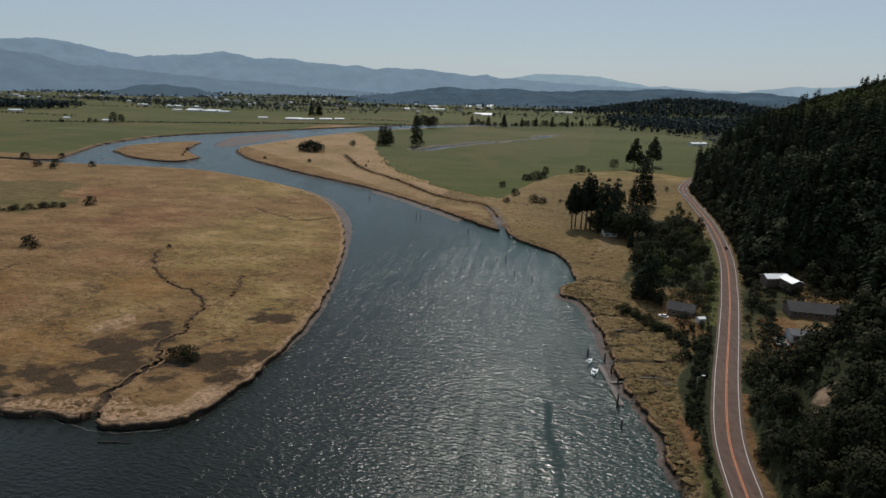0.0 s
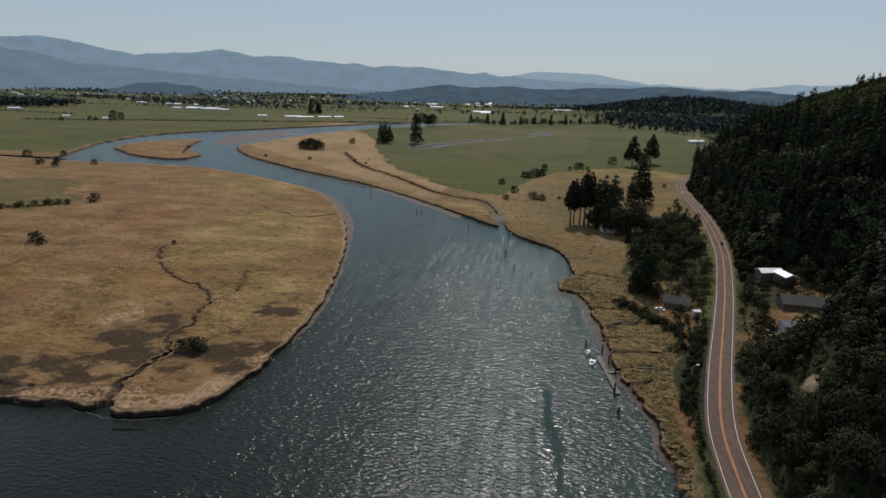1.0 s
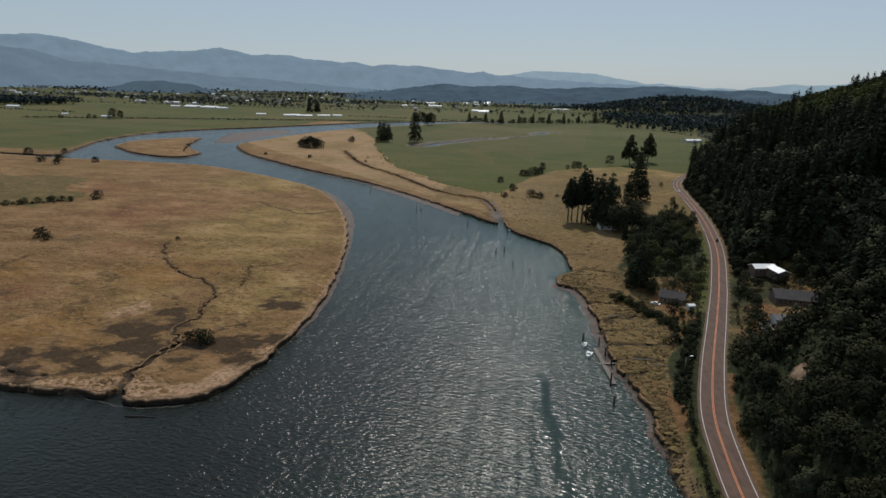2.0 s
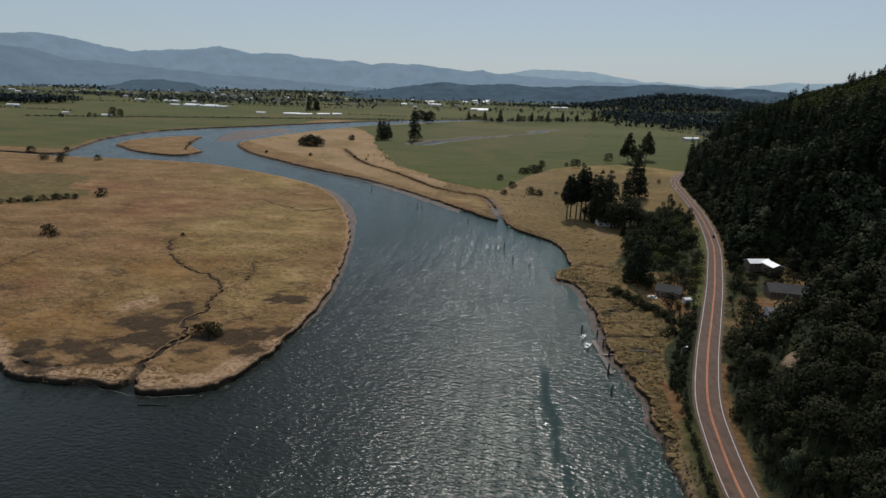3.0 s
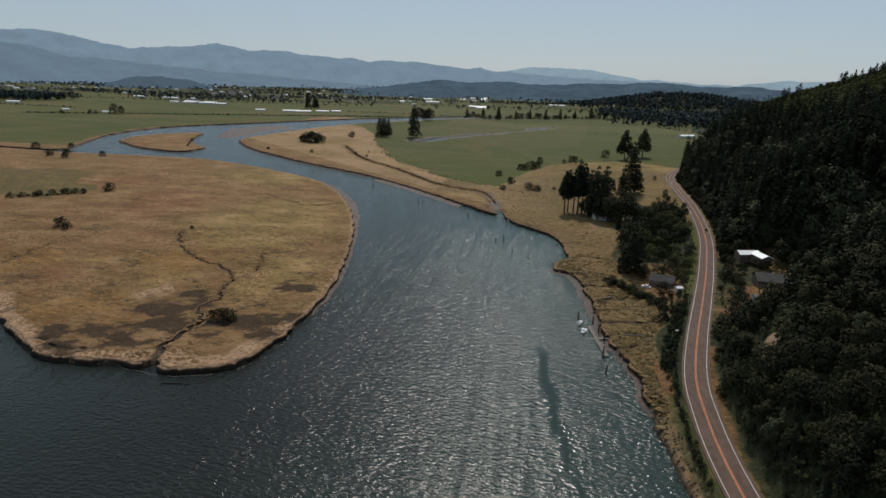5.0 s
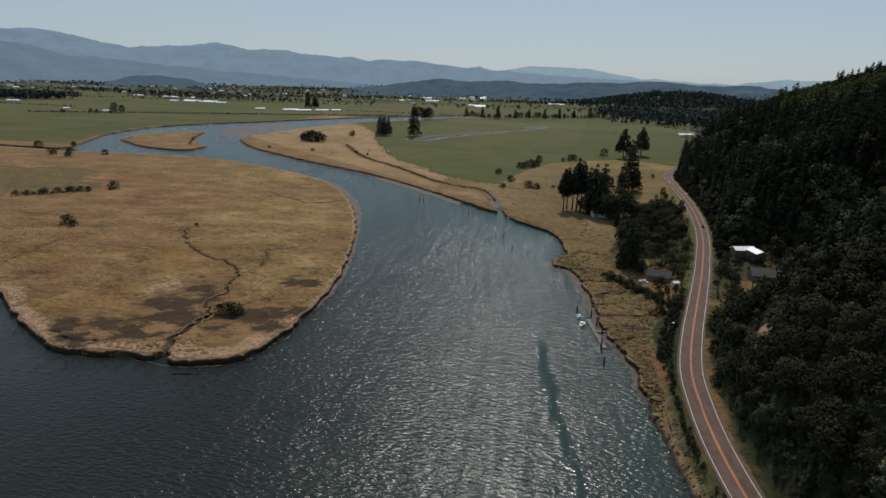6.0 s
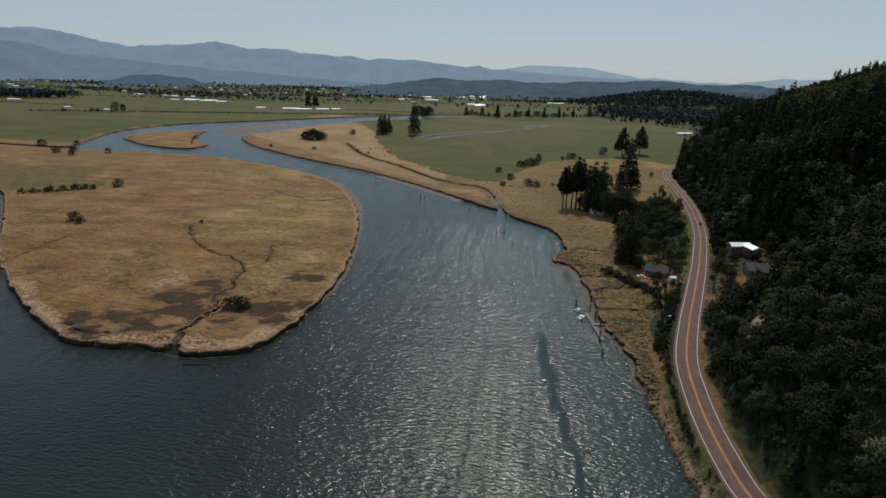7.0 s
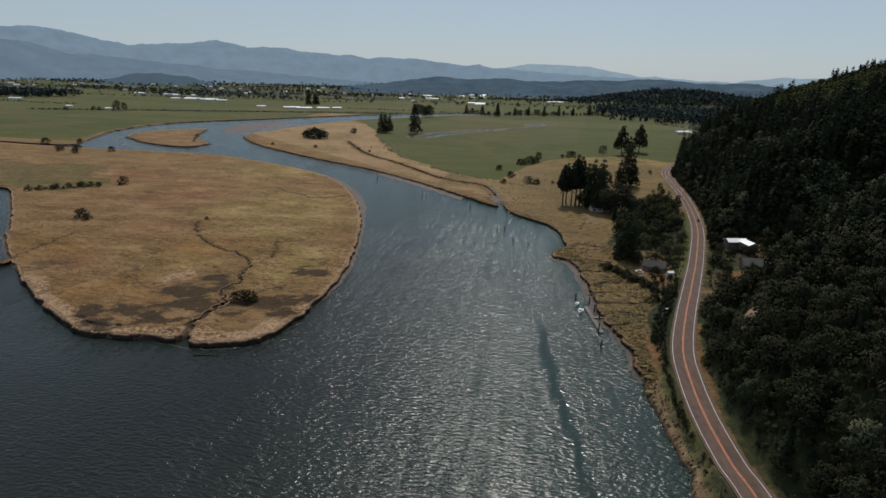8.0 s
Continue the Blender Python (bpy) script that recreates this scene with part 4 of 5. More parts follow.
for i, (x, y) in enumerate(near_spots[:120]):
    u = rng.uniform()
    which = "f" if u < 0.18 else "p" if u < 0.22 else "b"
    near_rows[which].append((x, y, {"b": rng.uniform(8, 14), "f": rng.uniform(13, 20), "p": rng.uniform(8, 12)}[which], i))
plant(BROAD, near_rows["b"], "trees on the bluff")
plant(FIRS, near_rows["f"], "trees on the bluff")
plant(PALES, near_rows["p"], "trees on the bluff")


def low_tree(kind, seed, far=False):
    r = np.random.RandomState(seed)
    if kind == "fir":
        return fir_crown(r, 24, 5.4, 1.0, 9 if far else 17, 5 if far else 7, 1 if far else 2)
    return broad_crown(r, 12, 4.8, 1.0, 26 if far else 150, 1.65 if far else 0.8, 6 if far else 9)


LOW = {"fir": [low_tree("fir", 100 + k) for k in range(4)], "broad": [low_tree("broad", 110 + k) for k in range(4)]}
MID = {"fir": LOW["fir"], "broad": [broad_crown(np.random.RandomState(140 + k), 12, 4.8, 0.6, 420, 0.55, 11) for k in range(4)]}
LOWEST = {"fir": [low_tree("fir", 120 + k, True) for k in range(4)], "broad": [low_tree("broad", 130 + k, True) for k in range(4)]}
FARTHEST = {"fir": [broad_crown(np.random.RandomState(150 + k), 22, 4.4, 0.5, 24, 1.7, 8, True) for k in range(4)], "broad": [broad_crown(np.random.RandomState(160 + k), 11, 5.2, -0.5, 24, 1.75, 5) for k in range(4)]}
CONES = {"fir": [broad_crown(np.random.RandomState(170 + k), 24, 4.6, 0.0, 300, 0.8, 18, True) for k in range(4)], "broad": LOW["broad"]}


def woods(name, rows, material_fir, material_broad, label, table):
    """Many far trees in one mesh: rows of x, y, z, scale, kind, tint."""
    rng = np.random.RandomState(len(rows))
    for kind, material in (("fir", material_fir), ("broad", material_broad)):
        vs, fs, ts, ns, n = [], [], [], [], 0
        for x, y, z, s, k, tint in rows:
            if k != kind:
                continue
            v, f, nn = table[kind][rng.randint(4)]
            a = rng.uniform(0, 6.28)
            c, si = math.cos(a), math.sin(a)
            v = np.c_[v[:, 0] * c - v[:, 1] * si, v[:, 0] * si + v[:, 1] * c, v[:, 2] * rng.uniform(0.9, 1.15)] * s + (x, y, z)
            ns.append(np.c_[nn[:, 0] * c - nn[:, 1] * si, nn[:, 0] * si + nn[:, 1] * c, nn[:, 2]])
            vs.append(v), fs.append(f + n), ts.append(np.full(len(v), tint))
            n += len(v)
        if vs:
            tagged(new(name, tinted(mesh_of(name, np.vstack(vs), np.vstack(fs), material, True, np.vstack(ns)), np.concatenate(ts))), label, "woods", kind="stuff")


PALE_CLUMPS = [(180, 647, 16), (190, 604, 17), (181, 491, 13), (180, 457, 10), (179, 417, 13), (154, 535, 10), (162, 580, 9), (163, 324, 14), (173, 317, 13), (178, 305, 14), (266, 582, 12), (146, 476, 7), (128, 340, 8)]
rows, pale_rows, summit_rows = [], [], []
for (x, y), z in zip(far_spots, zz[~front]):
    u = rng.uniform()
    summit = x > 235 and y > 545
    glade = any(math.hypot(x - cx, y - cy) < cr * rng.uniform(0.7, 1.15) for cx, cy, cr in PALE_CLUMPS) or summit
    fir = u < 0.80 and not glade
    scale = rng.uniform(0.75, 1.4) if fir else rng.uniform(0.6, 0.85) if summit else rng.uniform(0.85, 1.5)
    (summit_rows if summit and glade else pale_rows if glade else rows).append((x, y, z - 0.4, scale, "fir" if fir else "broad", rng.uniform(0, 0.6)))
crest = []
for k in range(46):
    x, y = rng.uniform(366, 450), rng.uniform(792, 826)
    crest.append((x, y, ground_z(x, y) - 0.4, rng.uniform(0.5, 0.85), "fir", 0.2))
for x, y in ((317, 821), (329, 820), (336, 828), (312, 815), (322, 826)):
    crest.append((x, y, ground_z(x, y) - 0.4, rng.uniform(0.7, 0.95), "fir", 0.1))
near_broad = [q for q in rows if q[4] == "broad" and q[1] < 400]
rows = [q for q in rows if q[4] == "fir" or q[1] >= 400]
woods("woodland", rows, LEAF_FIR, LEAF_BROAD, "dark mixed forest covering the hillside", LOW)
woods("woodland", near_broad, LEAF_FIR, LEAF_BROAD, "dark broadleaf trees low on the hillside", MID)
woods("woodland", pale_rows, LEAF_FIR, LEAF_PALE, "paler grey-green broadleaf clumps in the dark forest", MID)
woods("woodland", summit_rows, LEAF_FIR, LEAF_GREEN, "low olive-green scrub over the hill's summit", LOW)
woods("woodland", crest, LEAF_FIR, LEAF_BROAD, "row of dark conifers along the hill's crest", CONES)
rows = [(x, y, ground_z(x, y) - 0.4, rng.uniform(0.7, 1.1), "broad", rng.uniform(0, 0.7)) for x, y in near_spots[120:]]
woods("woodland", rows, LEAF_FIR, LEAF_BROAD, "dark broadleaf trees on the bluff", MID)

rows = []
for x, y in scatter(58, 120, 60, 222, 3.4, 21):
    d = x - float(road_x(y))
    if (8.6 if y < 150 else 8.0) < d < 45 and not inside(OUTCROP, np.array([x]), np.array([y]))[0]:
        rows.append((x, y, ground_z(x, y) - 0.3, rng.uniform(0.18, 0.4), "broad", rng.uniform(0, 0.8)))
woods("undergrowth", rows, LEAF_FIR, LEAF_BROAD, "dense dark undergrowth on the steep bluff", LOWEST)

# Woods far off: the knoll beyond the pasture, hedges and the town's trees.
rows = []
for x, y in scatter(130, 1050, 2150, 2760, 15, 5):
    g = math.exp(-(((x - 560) / 330) ** 2 + ((y - 2480) / 260) ** 2))
    open_slope = float(fnoise(np.array([x]), np.array([y * 1.6]), 0.012, 2, 33)[0]) > 0.45
    if g > 0.24 + rng.uniform(-0.12, 0.14) and not open_slope:
        fir = rng.uniform() < 0.5
        rows.append((x, y, ground_z(x, y) - 1, rng.uniform(0.9, 1.4) if fir else rng.uniform(1.3, 2.2), "fir" if fir else "broad", rng.uniform(0, 0.7)))
for x, y in scatter(150, 1000, 1680, 2250, 19, 6):
    if y > 1800 + 200 * math.sin(x * 0.012) and rng.uniform() < 0.75 and x > 0.1 * y:
        rows.append((x, y, 2.0, rng.uniform(1.2, 2.2), "broad", rng.uniform(0, 0.7)))
town_rows = []
for x, y in scatter(-3600, 700, 2050, 4300, 23, 7):    # trees among the houses, in long bands
    band = float(fnoise(np.array([x * 0.35]), np.array([y * 1.6]), 0.008, 4, 30)[0])
    d = float(ease(band, -0.15 if x < -600 else 0.15, 0.45)) * (0.35 if y < 2300 else 0.8) + 0.05
    if rng.uniform() < d:
        fir = rng.uniform() < 0.07
        town_rows.append((x, y, ground_z(x, y) - 0.3, rng.uniform(0.6, 0.9) if fir else rng.uniform(0.7, 1.5), "fir" if fir else "broad", rng.uniform(0, 0.6)))
for x, y in scatter(-2400, -1250, 1450, 1900, 20, 8):    # the dark wood at the plain's western side
    if inside([(-2400, 1500), (-1620, 1640), (-1560, 1830), (-2400, 1900)], np.array([x]), np.array([y]))[0]:
        rows.append((x, y, 2.0, rng.uniform(1.6, 2.5), "broad", rng.uniform(0, 0.3)))
for k in range(700):    # hedge along the western field
    x = -1190 + k * 1.18 + rng.uniform(-6, 6)
    rows.append((x, 1232 + (x + 1100) * 0.42 + rng.uniform(-8, 8), 1.6, rng.uniform(0.15, 0.42), "broad", rng.uniform(0.1, 0.8)))
for (x0, y0), (x1, y1), n, s in (((-560, 1700), (-190, 1640), 60, 0.35), ((-200, 940), (-120, 1130), 26, 0.16), ((-178, 948), (-10, 1240), 30, 0.14), ((-60, 1160), (40, 1385), 34, 0.18), ((-1750, 1480), (-1250, 1420), 70, 0.4),
                                 ((-1700, 1980), (-700, 2050), 120, 0.45), ((-900, 2300), (200, 2380), 120, 0.5), ((300, 1500), (420, 1240), 34, 0.4), ((90, 1220), (290, 1262), 16, 0.2)):
    for k in range(int(n * 1.8)):    # hedges and shrubs between the fields
        f = (k / 1.8 + rng.uniform(-2, 2)) / n
        rows.append((x0 + (x1 - x0) * f + rng.uniform(-5, 5), y0 + (y1 - y0) * f + rng.uniform(-5, 5), 1.7, s * rng.uniform(0.4, 1.3), "broad", rng.uniform(0.1, 0.7)))
for k in range(70):    # tall trees before the knoll
    x = rng.uniform(195, 460)
    y = 1500 + (x < 330) * 120 * (330 - x) / 135 + rng.uniform(0, 170)
    fir = rng.uniform() < 0.5
    rows.append((x, y, ground_z(x, y) - 0.5, rng.uniform(1.0, 1.6) if fir else rng.uniform(1.5, 2.5), "fir" if fir else "broad", rng.uniform(0, 0.5)))
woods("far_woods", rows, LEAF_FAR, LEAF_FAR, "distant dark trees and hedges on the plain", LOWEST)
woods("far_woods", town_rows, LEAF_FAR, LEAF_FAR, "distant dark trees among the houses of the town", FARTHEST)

# ---- single trees and bushes on the flat ground ----
plant(PINES, [(29, 448, 35, 0), (33, 445, 36, 1), (37, 450, 36, 0), (36, 440, 33, 1), (40, 446, 35, 0), (26, 441, 29, 1)], "pines by the marsh")
plant(SPRUCES, [(45, 438, 38, 0), (49, 434, 42, 1), (53, 430, 35, 2), (56, 438, 33, 0), (92, 549, 37, 1), (98, 556, 27, 2), (85, 553, 17, 0), (71, 570, 10, 1), (78, 560, 11, 2),
                (-216, 1002, 43, 1), (-275, 988, 30, 0), (-261, 993, 30, 2), (-270, 996, 27, 1), (-737, 1809, 42, 0), (-715, 1826, 34, 2), (-724, 1830, 30, 1)], "shaggy conifers on the flats")
plant(SPRUCES, [(56, 294, 22, 0), (60, 297, 19, 1), (53, 299, 14, 2)], "shaggy conifers on the flats")
plant(FIRS, [(66, 380, 21, 2), (76, 402, 24, 2), (82, 372, 18, 0), (92, 420, 18, 1), (63, 398, 22, 0), (72, 352, 17, 1), (70, 334, 15, 2), (88, 350, 14, 0)], "firs in the grove")
plant(BROAD, [(60, 424, 24, 0), (66, 427, 25, 1), (72, 429, 24, 2), (79, 436, 22, 0), (70, 418, 22, 1), (62, 414, 21, 2), (57, 418, 21, 1), (86, 430, 18, 0),
              (37, 738, 11, 0), (46, 741, 12, 1), (51, 743, 12, 2), (59, 751, 10, 0), (95, 802, 15, 1), (6, 708, 13, 2), (130, 634, 9, 0), (-1000, 1250, 27, 1), (-990, 1262, 22, 2), (-1008, 1246, 19, 0),
              (-1044, 1226, 13, 1), (-1052, 1230, 11, 0), (-1036, 1234, 11, 2), (-1090, 1198, 12, 0), (-1100, 1202, 10, 1)], "broadleaf trees on the flats")
rows = []
for x, y in scatter(40, 130, 300, 480, 7.4, 12):
    d = float(road_x(y)) - x
    if 9 < d < 54 - 22 * float(ease(y, 380, 470)) and x > 54 + 10 * float(ease(y, 380, 300)) and not (62 < x < 80 and y < 312) and rng.uniform() < 0.86:
        rows.append((x, y, rng.choice([5, 7, 9, 11, 14, 17]) * rng.uniform(0.8, 1.15) * (0.62 if d < 18 else 1.0) * (1 - 0.35 * float(ease(y, 425, 470))), len(rows)))
for x, y in ((80, 304), (84, 312), (76, 294), (72, 290), (64, 292), (62, 286), (66, 258), (70, 258), (77, 280), (79, 272), (82, 284), (80, 290), (61, 287), (68, 290), (84, 298)):
    rows.append((x, y, rng.uniform(6, 10), len(rows)))
plant(BROAD, [r for k, r in enumerate(rows) if k % 3], "grove between marsh and road")
plant(GREENS, [r for k, r in enumerate(rows) if k % 3 == 0] + [(98, 352, 6, 0), (104, 382, 6, 1), (110, 412, 6, 0), (112, 430, 6, 1), (105, 438, 8, 0), (100, 414, 17, 0), (92, 404, 15, 1), (104, 394, 13, 1), (86, 334, 13, 0), (88, 300, 12, 1)], "grove between marsh and road")
plant(TALL, [(122, 812, 42, 0), (152, 852, 42, 1)], "pair of tall trees in the pasture")
plant(BROAD, [(-314, 1467, 25, 0), (-306, 1480, 33, 1), (-294, 1478, 31, 2), (-284, 1460, 36, 0), (-277, 1443, 30, 1), (-270, 1447, 34, 2)], "grove by the upper river")
side = []
for k, y in enumerate(np.linspace(322, 650, 62)):    # the wood's edge above the road
    side.append((float(road_x(y)) + rng.uniform(8.0, 12.5), y + rng.uniform(-2, 2), rng.uniform(5, 11), k))
for x, y in scatter(106, 168, 304, 352, 6.5, 55):
    if x - float(road_x(y)) > 13 and not (110 < x < 138 and y < 326):
        side.append((x, y, rng.uniform(7, 13), len(side)))
for x, y in ((141, 288), (148, 284), (154, 279), (157, 270), (152, 262), (145, 260), (138, 292)):
    side.append((x, y, rng.uniform(6, 11), len(side)))
rows_edge = [(x, y, ground_z(x, y) - 0.4, h / 12, "broad", rng.uniform(0, 0.5)) for x, y, h, k in side]
for y in np.linspace(322, 655, 170):
    x = float(road_x(y)) + rng.uniform(6.6, 10.5)
    rows_edge.append((x, y, ground_z(x, y) - 0.5, rng.uniform(0.2, 0.5), "broad", rng.uniform(0, 0.5)))
woods("woodland", rows_edge, LEAF_FIR, LEAF_BROAD, "dark leafy trees along the edge of the wood", MID)
low = [(x, y, rng.uniform(2.5, 7), k) for k, (x, y) in enumerate(scatter(76, 128, 436, 545, 7.5, 56)) if 8 < float(road_x(y)) - x < 34 - 14 * float(ease(y, 470, 540))]
woods("brush", [(x, y, ground_z(x, y) - 0.4, h / 12, "broad", rng.uniform(0, 0.8)) for x, y, h, k in low if k % 3], LEAF_FIR, LEAF_BROAD, "dark brush between the grove and the road", MID)
woods("brush", [(x, y, ground_z(x, y) - 0.4, h / 12, "broad", rng.uniform(0.2, 0.9)) for x, y, h, k in low if k % 3 == 0], LEAF_FIR, LEAF_GREEN, "fresh green brush between the grove and the road", MID)
line = [(-194 + k * 8.6 + rng.uniform(-5, 5), 1640 - 60 * math.sin(min(1, k / 14) * 3.14) + 6.0 * max(0, k - 20) + rng.uniform(-14, 14)) for k in range(46)]
plant(BROAD, [(x, y, rng.uniform(11, 21), k) for k, (x, y) in enumerate(line) if k % 5], "row of trees across the plain")
plant(SPRUCES, [(x, y, rng.uniform(18, 29), k) for k, (x, y) in enumerate(line) if k % 5 == 0], "row of trees across the plain")
plant(BUSHES, [(-38, 615, 11, 1), (-23, 568, 12, 0), (-11, 673, 13, 2), (3, 691, 10, 1), (-4, 680, 12, 0), (-16, 668, 10, 1), (-4, 538, 9, 0), (4, 534, 7, 2), (-348, 853, 23, 1), (-358, 858, 19, 0), (-336, 850, 18, 2), (-366, 862, 15, 1), (-342, 858, 17, 0), (-317, 960, 12, 0),
               (-361, 420, 9, 0), (-306, 304, 9, 1), (-299, 301, 6, 0), (-640, 640, 12, 1), (-560, 600, 10, 0), (-520, 610, 9, 1), (-575, 590, 9, 2), (-545, 580, 8, 1),
               (-370, 745, 5, 0), (-302, 735, 6, 1), (-240, 735, 5, 0), (-220, 720, 4, 1), (-505, 770, 4, 0), (-490, 742, 4, 1), (-520, 800, 6, 0),
               (-610, 665, 9, 1), (-28, 530, 6, 0), (-131, 188.5, 4.6, 1), (-127.5, 189, 5.6, 0), (-124, 188.2, 5.8, 2), (-121, 187, 4.6, 1), (-222, 320, 3.4, 1), (20, 545, 4, 1), (26, 540, 4, 0), (40, 470, 5, 1), (48, 462, 5, 0)], "bushes on the marsh")
plant(BUSHES, [(-412 + 1.05 * k + 3 * math.sin(k * 2.1), 375 + 0.86 * k + 4 * math.cos(k * 1.7), 2.6 + 1.5 * ((k * 5) % 4), k) for k in range(0, 38, 2)], "thicket on the marsh")
edge_line = spline([(-238, 850), (-173, 690), (-92, 584), (-38, 538), (-14, 524), (25, 490)], 2.5)
edge_rows = [(x + rng.uniform(-3, 3), y + rng.uniform(-3, 3), 2.0, rng.uniform(0.05, 0.15), "broad", rng.uniform(0.1, 0.8)) for x, y in edge_line if rng.uniform() < 0.75]
edge_rows += [(x + rng.uniform(-2, 2), y + 5 + rng.uniform(-2, 2), 2.0, rng.uniform(0.04, 0.10), "broad", rng.uniform(0.1, 0.6)) for x, y in creek_line[::4] if rng.uniform() < 0.6]
edge_rows += [(x + rng.uniform(-26, 26), y + rng.uniform(-20, 20), 2.0, rng.uniform(0.10, 0.28), "broad", rng.uniform(0.1, 0.6)) for x, y in ((-205, 745), (-190, 730), (-215, 770), (-170, 700), (-235, 800), (-10, 560), (0, 545), (15, 520)) for k in range(3)]
woods("brush", edge_rows, LEAF_FIR, LEAF_BROAD, "low dark shrubs along the pasture's edge", LOWEST)
plant(BUSHES, [(float(road_x(y)) + rng.uniform(7, 20), y, rng.uniform(3, 6.5), k) for k, y in enumerate(np.linspace(204, 296, 30))], "brush by the yard")
hedge = []
for k in range(120):
    t = k / 119
    hedge.append((44 + 27 * t + rng.uniform(-3, 3), 277 - 42 * t + rng.uniform(-5, 5), rng.uniform(2.4, 4.6), k))
hedge += [(60, 226, 5.5, 0), (63, 228, 6, 1), (57, 228, 5, 0), (66, 224, 5, 1), (58, 300, 4, 0), (52, 306, 4, 1)]
hedge = [h for h in hedge if not inside(LAWN, np.array([h[0] - 1.5]), np.array([h[1] - 2.0]))[0]]
low_hedge = len(hedge)
plant(BUSHES, hedge[::3], "scrub along the marsh edge")
plant(GREEN_BUSHES, hedge[1::3] + hedge[2::3], "scrub along the marsh edge")
for k in range(60):
    y = 92 + k * 1.75
    d = rng.uniform(9, 13) if y < 150 else rng.uniform(7, 11)
    hedge.append((float(road_x(y)) + d, y + rng.uniform(-1, 1), rng.uniform(1.6, 3.4), k))
plant(BUSHES, hedge[low_hedge:], "brush at the foot of the bluff")
verge_rows = []
for k in range(60):
    y = 75 + k * 5.5 + rng.uniform(-2, 2)
    verge_rows.append((float(road_x(y)) - rng.uniform(6.5, 9.5), y, rng.uniform(1.0, 2.2), k))
for k in range(24):
    y = 196 + k * 5.2
    verge_rows.append((float(road_x(y)) + rng.uniform(7.5, 11), y, rng.uniform(1.5, 3.5), k))
for k in range(90):
    y = 112 + k * 1.5
    verge_rows.append((float(road_x(y)) - rng.uniform(6.5, 8 + 5 * float(ease(y, 150, 200))), y, rng.uniform(1.2, 3.4), k))
for k in range(170):
    y = rng.uniform(176, 262)
    verge_rows.append((float(road_x(y)) - rng.uniform(7, 12 + 9 * float(ease(y, 215, 245))), y, rng.uniform(1.2, 3.2), k))
woods("brush", [(x, y, ground_z(x, y) - 0.15, 0.075 * h, "broad", rng.uniform(0.1, 0.9)) for x, y, h, k in verge_rows], LEAF_FIR, LEAF_BROAD, "low dark green brush along the road", LOW)


# ---- buildings ----
def gable_house(name, label, at, turn, size, wall, roof, rise=2.2, over=0.5, windows=True, group="", category="house"):
    """A house: walls with gables, two roof slopes with thickness, windows with frames, and a door."""
    lx, ly, h = size
    t = thing(name, label, category, group, at, turn)
    bm = bmesh.new()
    v = [bm.verts.new(p) for p in ((-lx / 2, -ly / 2, -1.5), (lx / 2, -ly / 2, -1.5), (lx / 2, ly / 2, -1.5), (-lx / 2, ly / 2, -1.5), (-lx / 2, -ly / 2, h), (lx / 2, -ly / 2, h),
                                   (lx / 2, ly / 2, h), (-lx / 2, ly / 2, h), (-lx / 2, 0, h + rise), (lx / 2, 0, h + rise))]
    for ids in ((0, 1, 5, 4), (2, 3, 7, 6), (1, 2, 6, 9, 5), (3, 0, 4, 8, 7), (3, 2, 1, 0)):
        bm.faces.new([v[i] for i in ids])
    part("wall", finish(bm, "wall", wall), t)
    run = math.hypot(ly / 2, rise)
    ang = math.degrees(math.atan2(rise, ly / 2))
    for s in (-1, 1):
        bm = bmesh.new()
        box(bm, (lx + 2 * over, run + over, 0.18), (0, 0, 0), 0, 0.03)
        m = pose(0, s * (ly / 4 + over * 0.35), h + rise / 2 + 0.02 - over * 0.1, -s * ang)
        part("roof", finish(bm, "roof", roof), t, at=m)
    if windows:
        for k in range(max(1, int(lx // 4))):
            x = (k + 0.5) * lx / max(1, int(lx // 4)) - lx / 2
            w = part("window", boxes("window", WALL_PALE, ((1.5, 0.12, 1.3), (0, 0, 0))), t, at=pose(x, -ly / 2 - 0.04, h * 0.55))
            part("pane", boxes("pane", GLASS_DARK, ((1.3, 0.06, 1.1), (0, -0.06, 0))), w)
        d = part("door", boxes("door", WALL_BROWN, ((0.95, 0.1, 2.05), (0, 0, 0))), t, at=pose(-lx / 2 + 1.2, -ly / 2 - 0.05, 1.03))
        part("handle", boxes("handle", METAL, ((0.12, 0.08, 0.05), (0.35, -0.08, 0))), d)
    return t


def long_barn(label, at, turn, size, group="farm buildings on the plain", roof=None):
    return gable_house("barn", label, at, turn, size, WALL_PALE, roof or ROOF_WHITE, size[1] * 0.16, 0.6, False, group, "barn")


gable_house("house", "long low house with a dark shingle roof", (132, 275, ground_z(132, 272)), -4, (36, 11, 2.9), WALL_BROWN, ROOF_DARK, 2.6, 0.9)
white_house = gable_house("house", "house with two bright white metal roofs under trees", (122.5, 316, ground_z(122, 312) + 2.6), 14, (11.5, 6.0, 3.4), WALL_BROWN, ROOF_BRIGHT, 1.4, 0.6)
wing = gable_house("wing", "", (127.3, 308, ground_z(128, 303) + 2.4), 104, (10, 6.2, 3.2), WALL_BROWN, ROOF_BRIGHT, 1.3, 0.6, False)
for ob in list(wing.children):
    ob.parent = white_house
    ob.matrix_basis = white_house.matrix_world.inverted() @ wing.matrix_world @ ob.matrix_basis
bpy.data.objects.remove(wing)
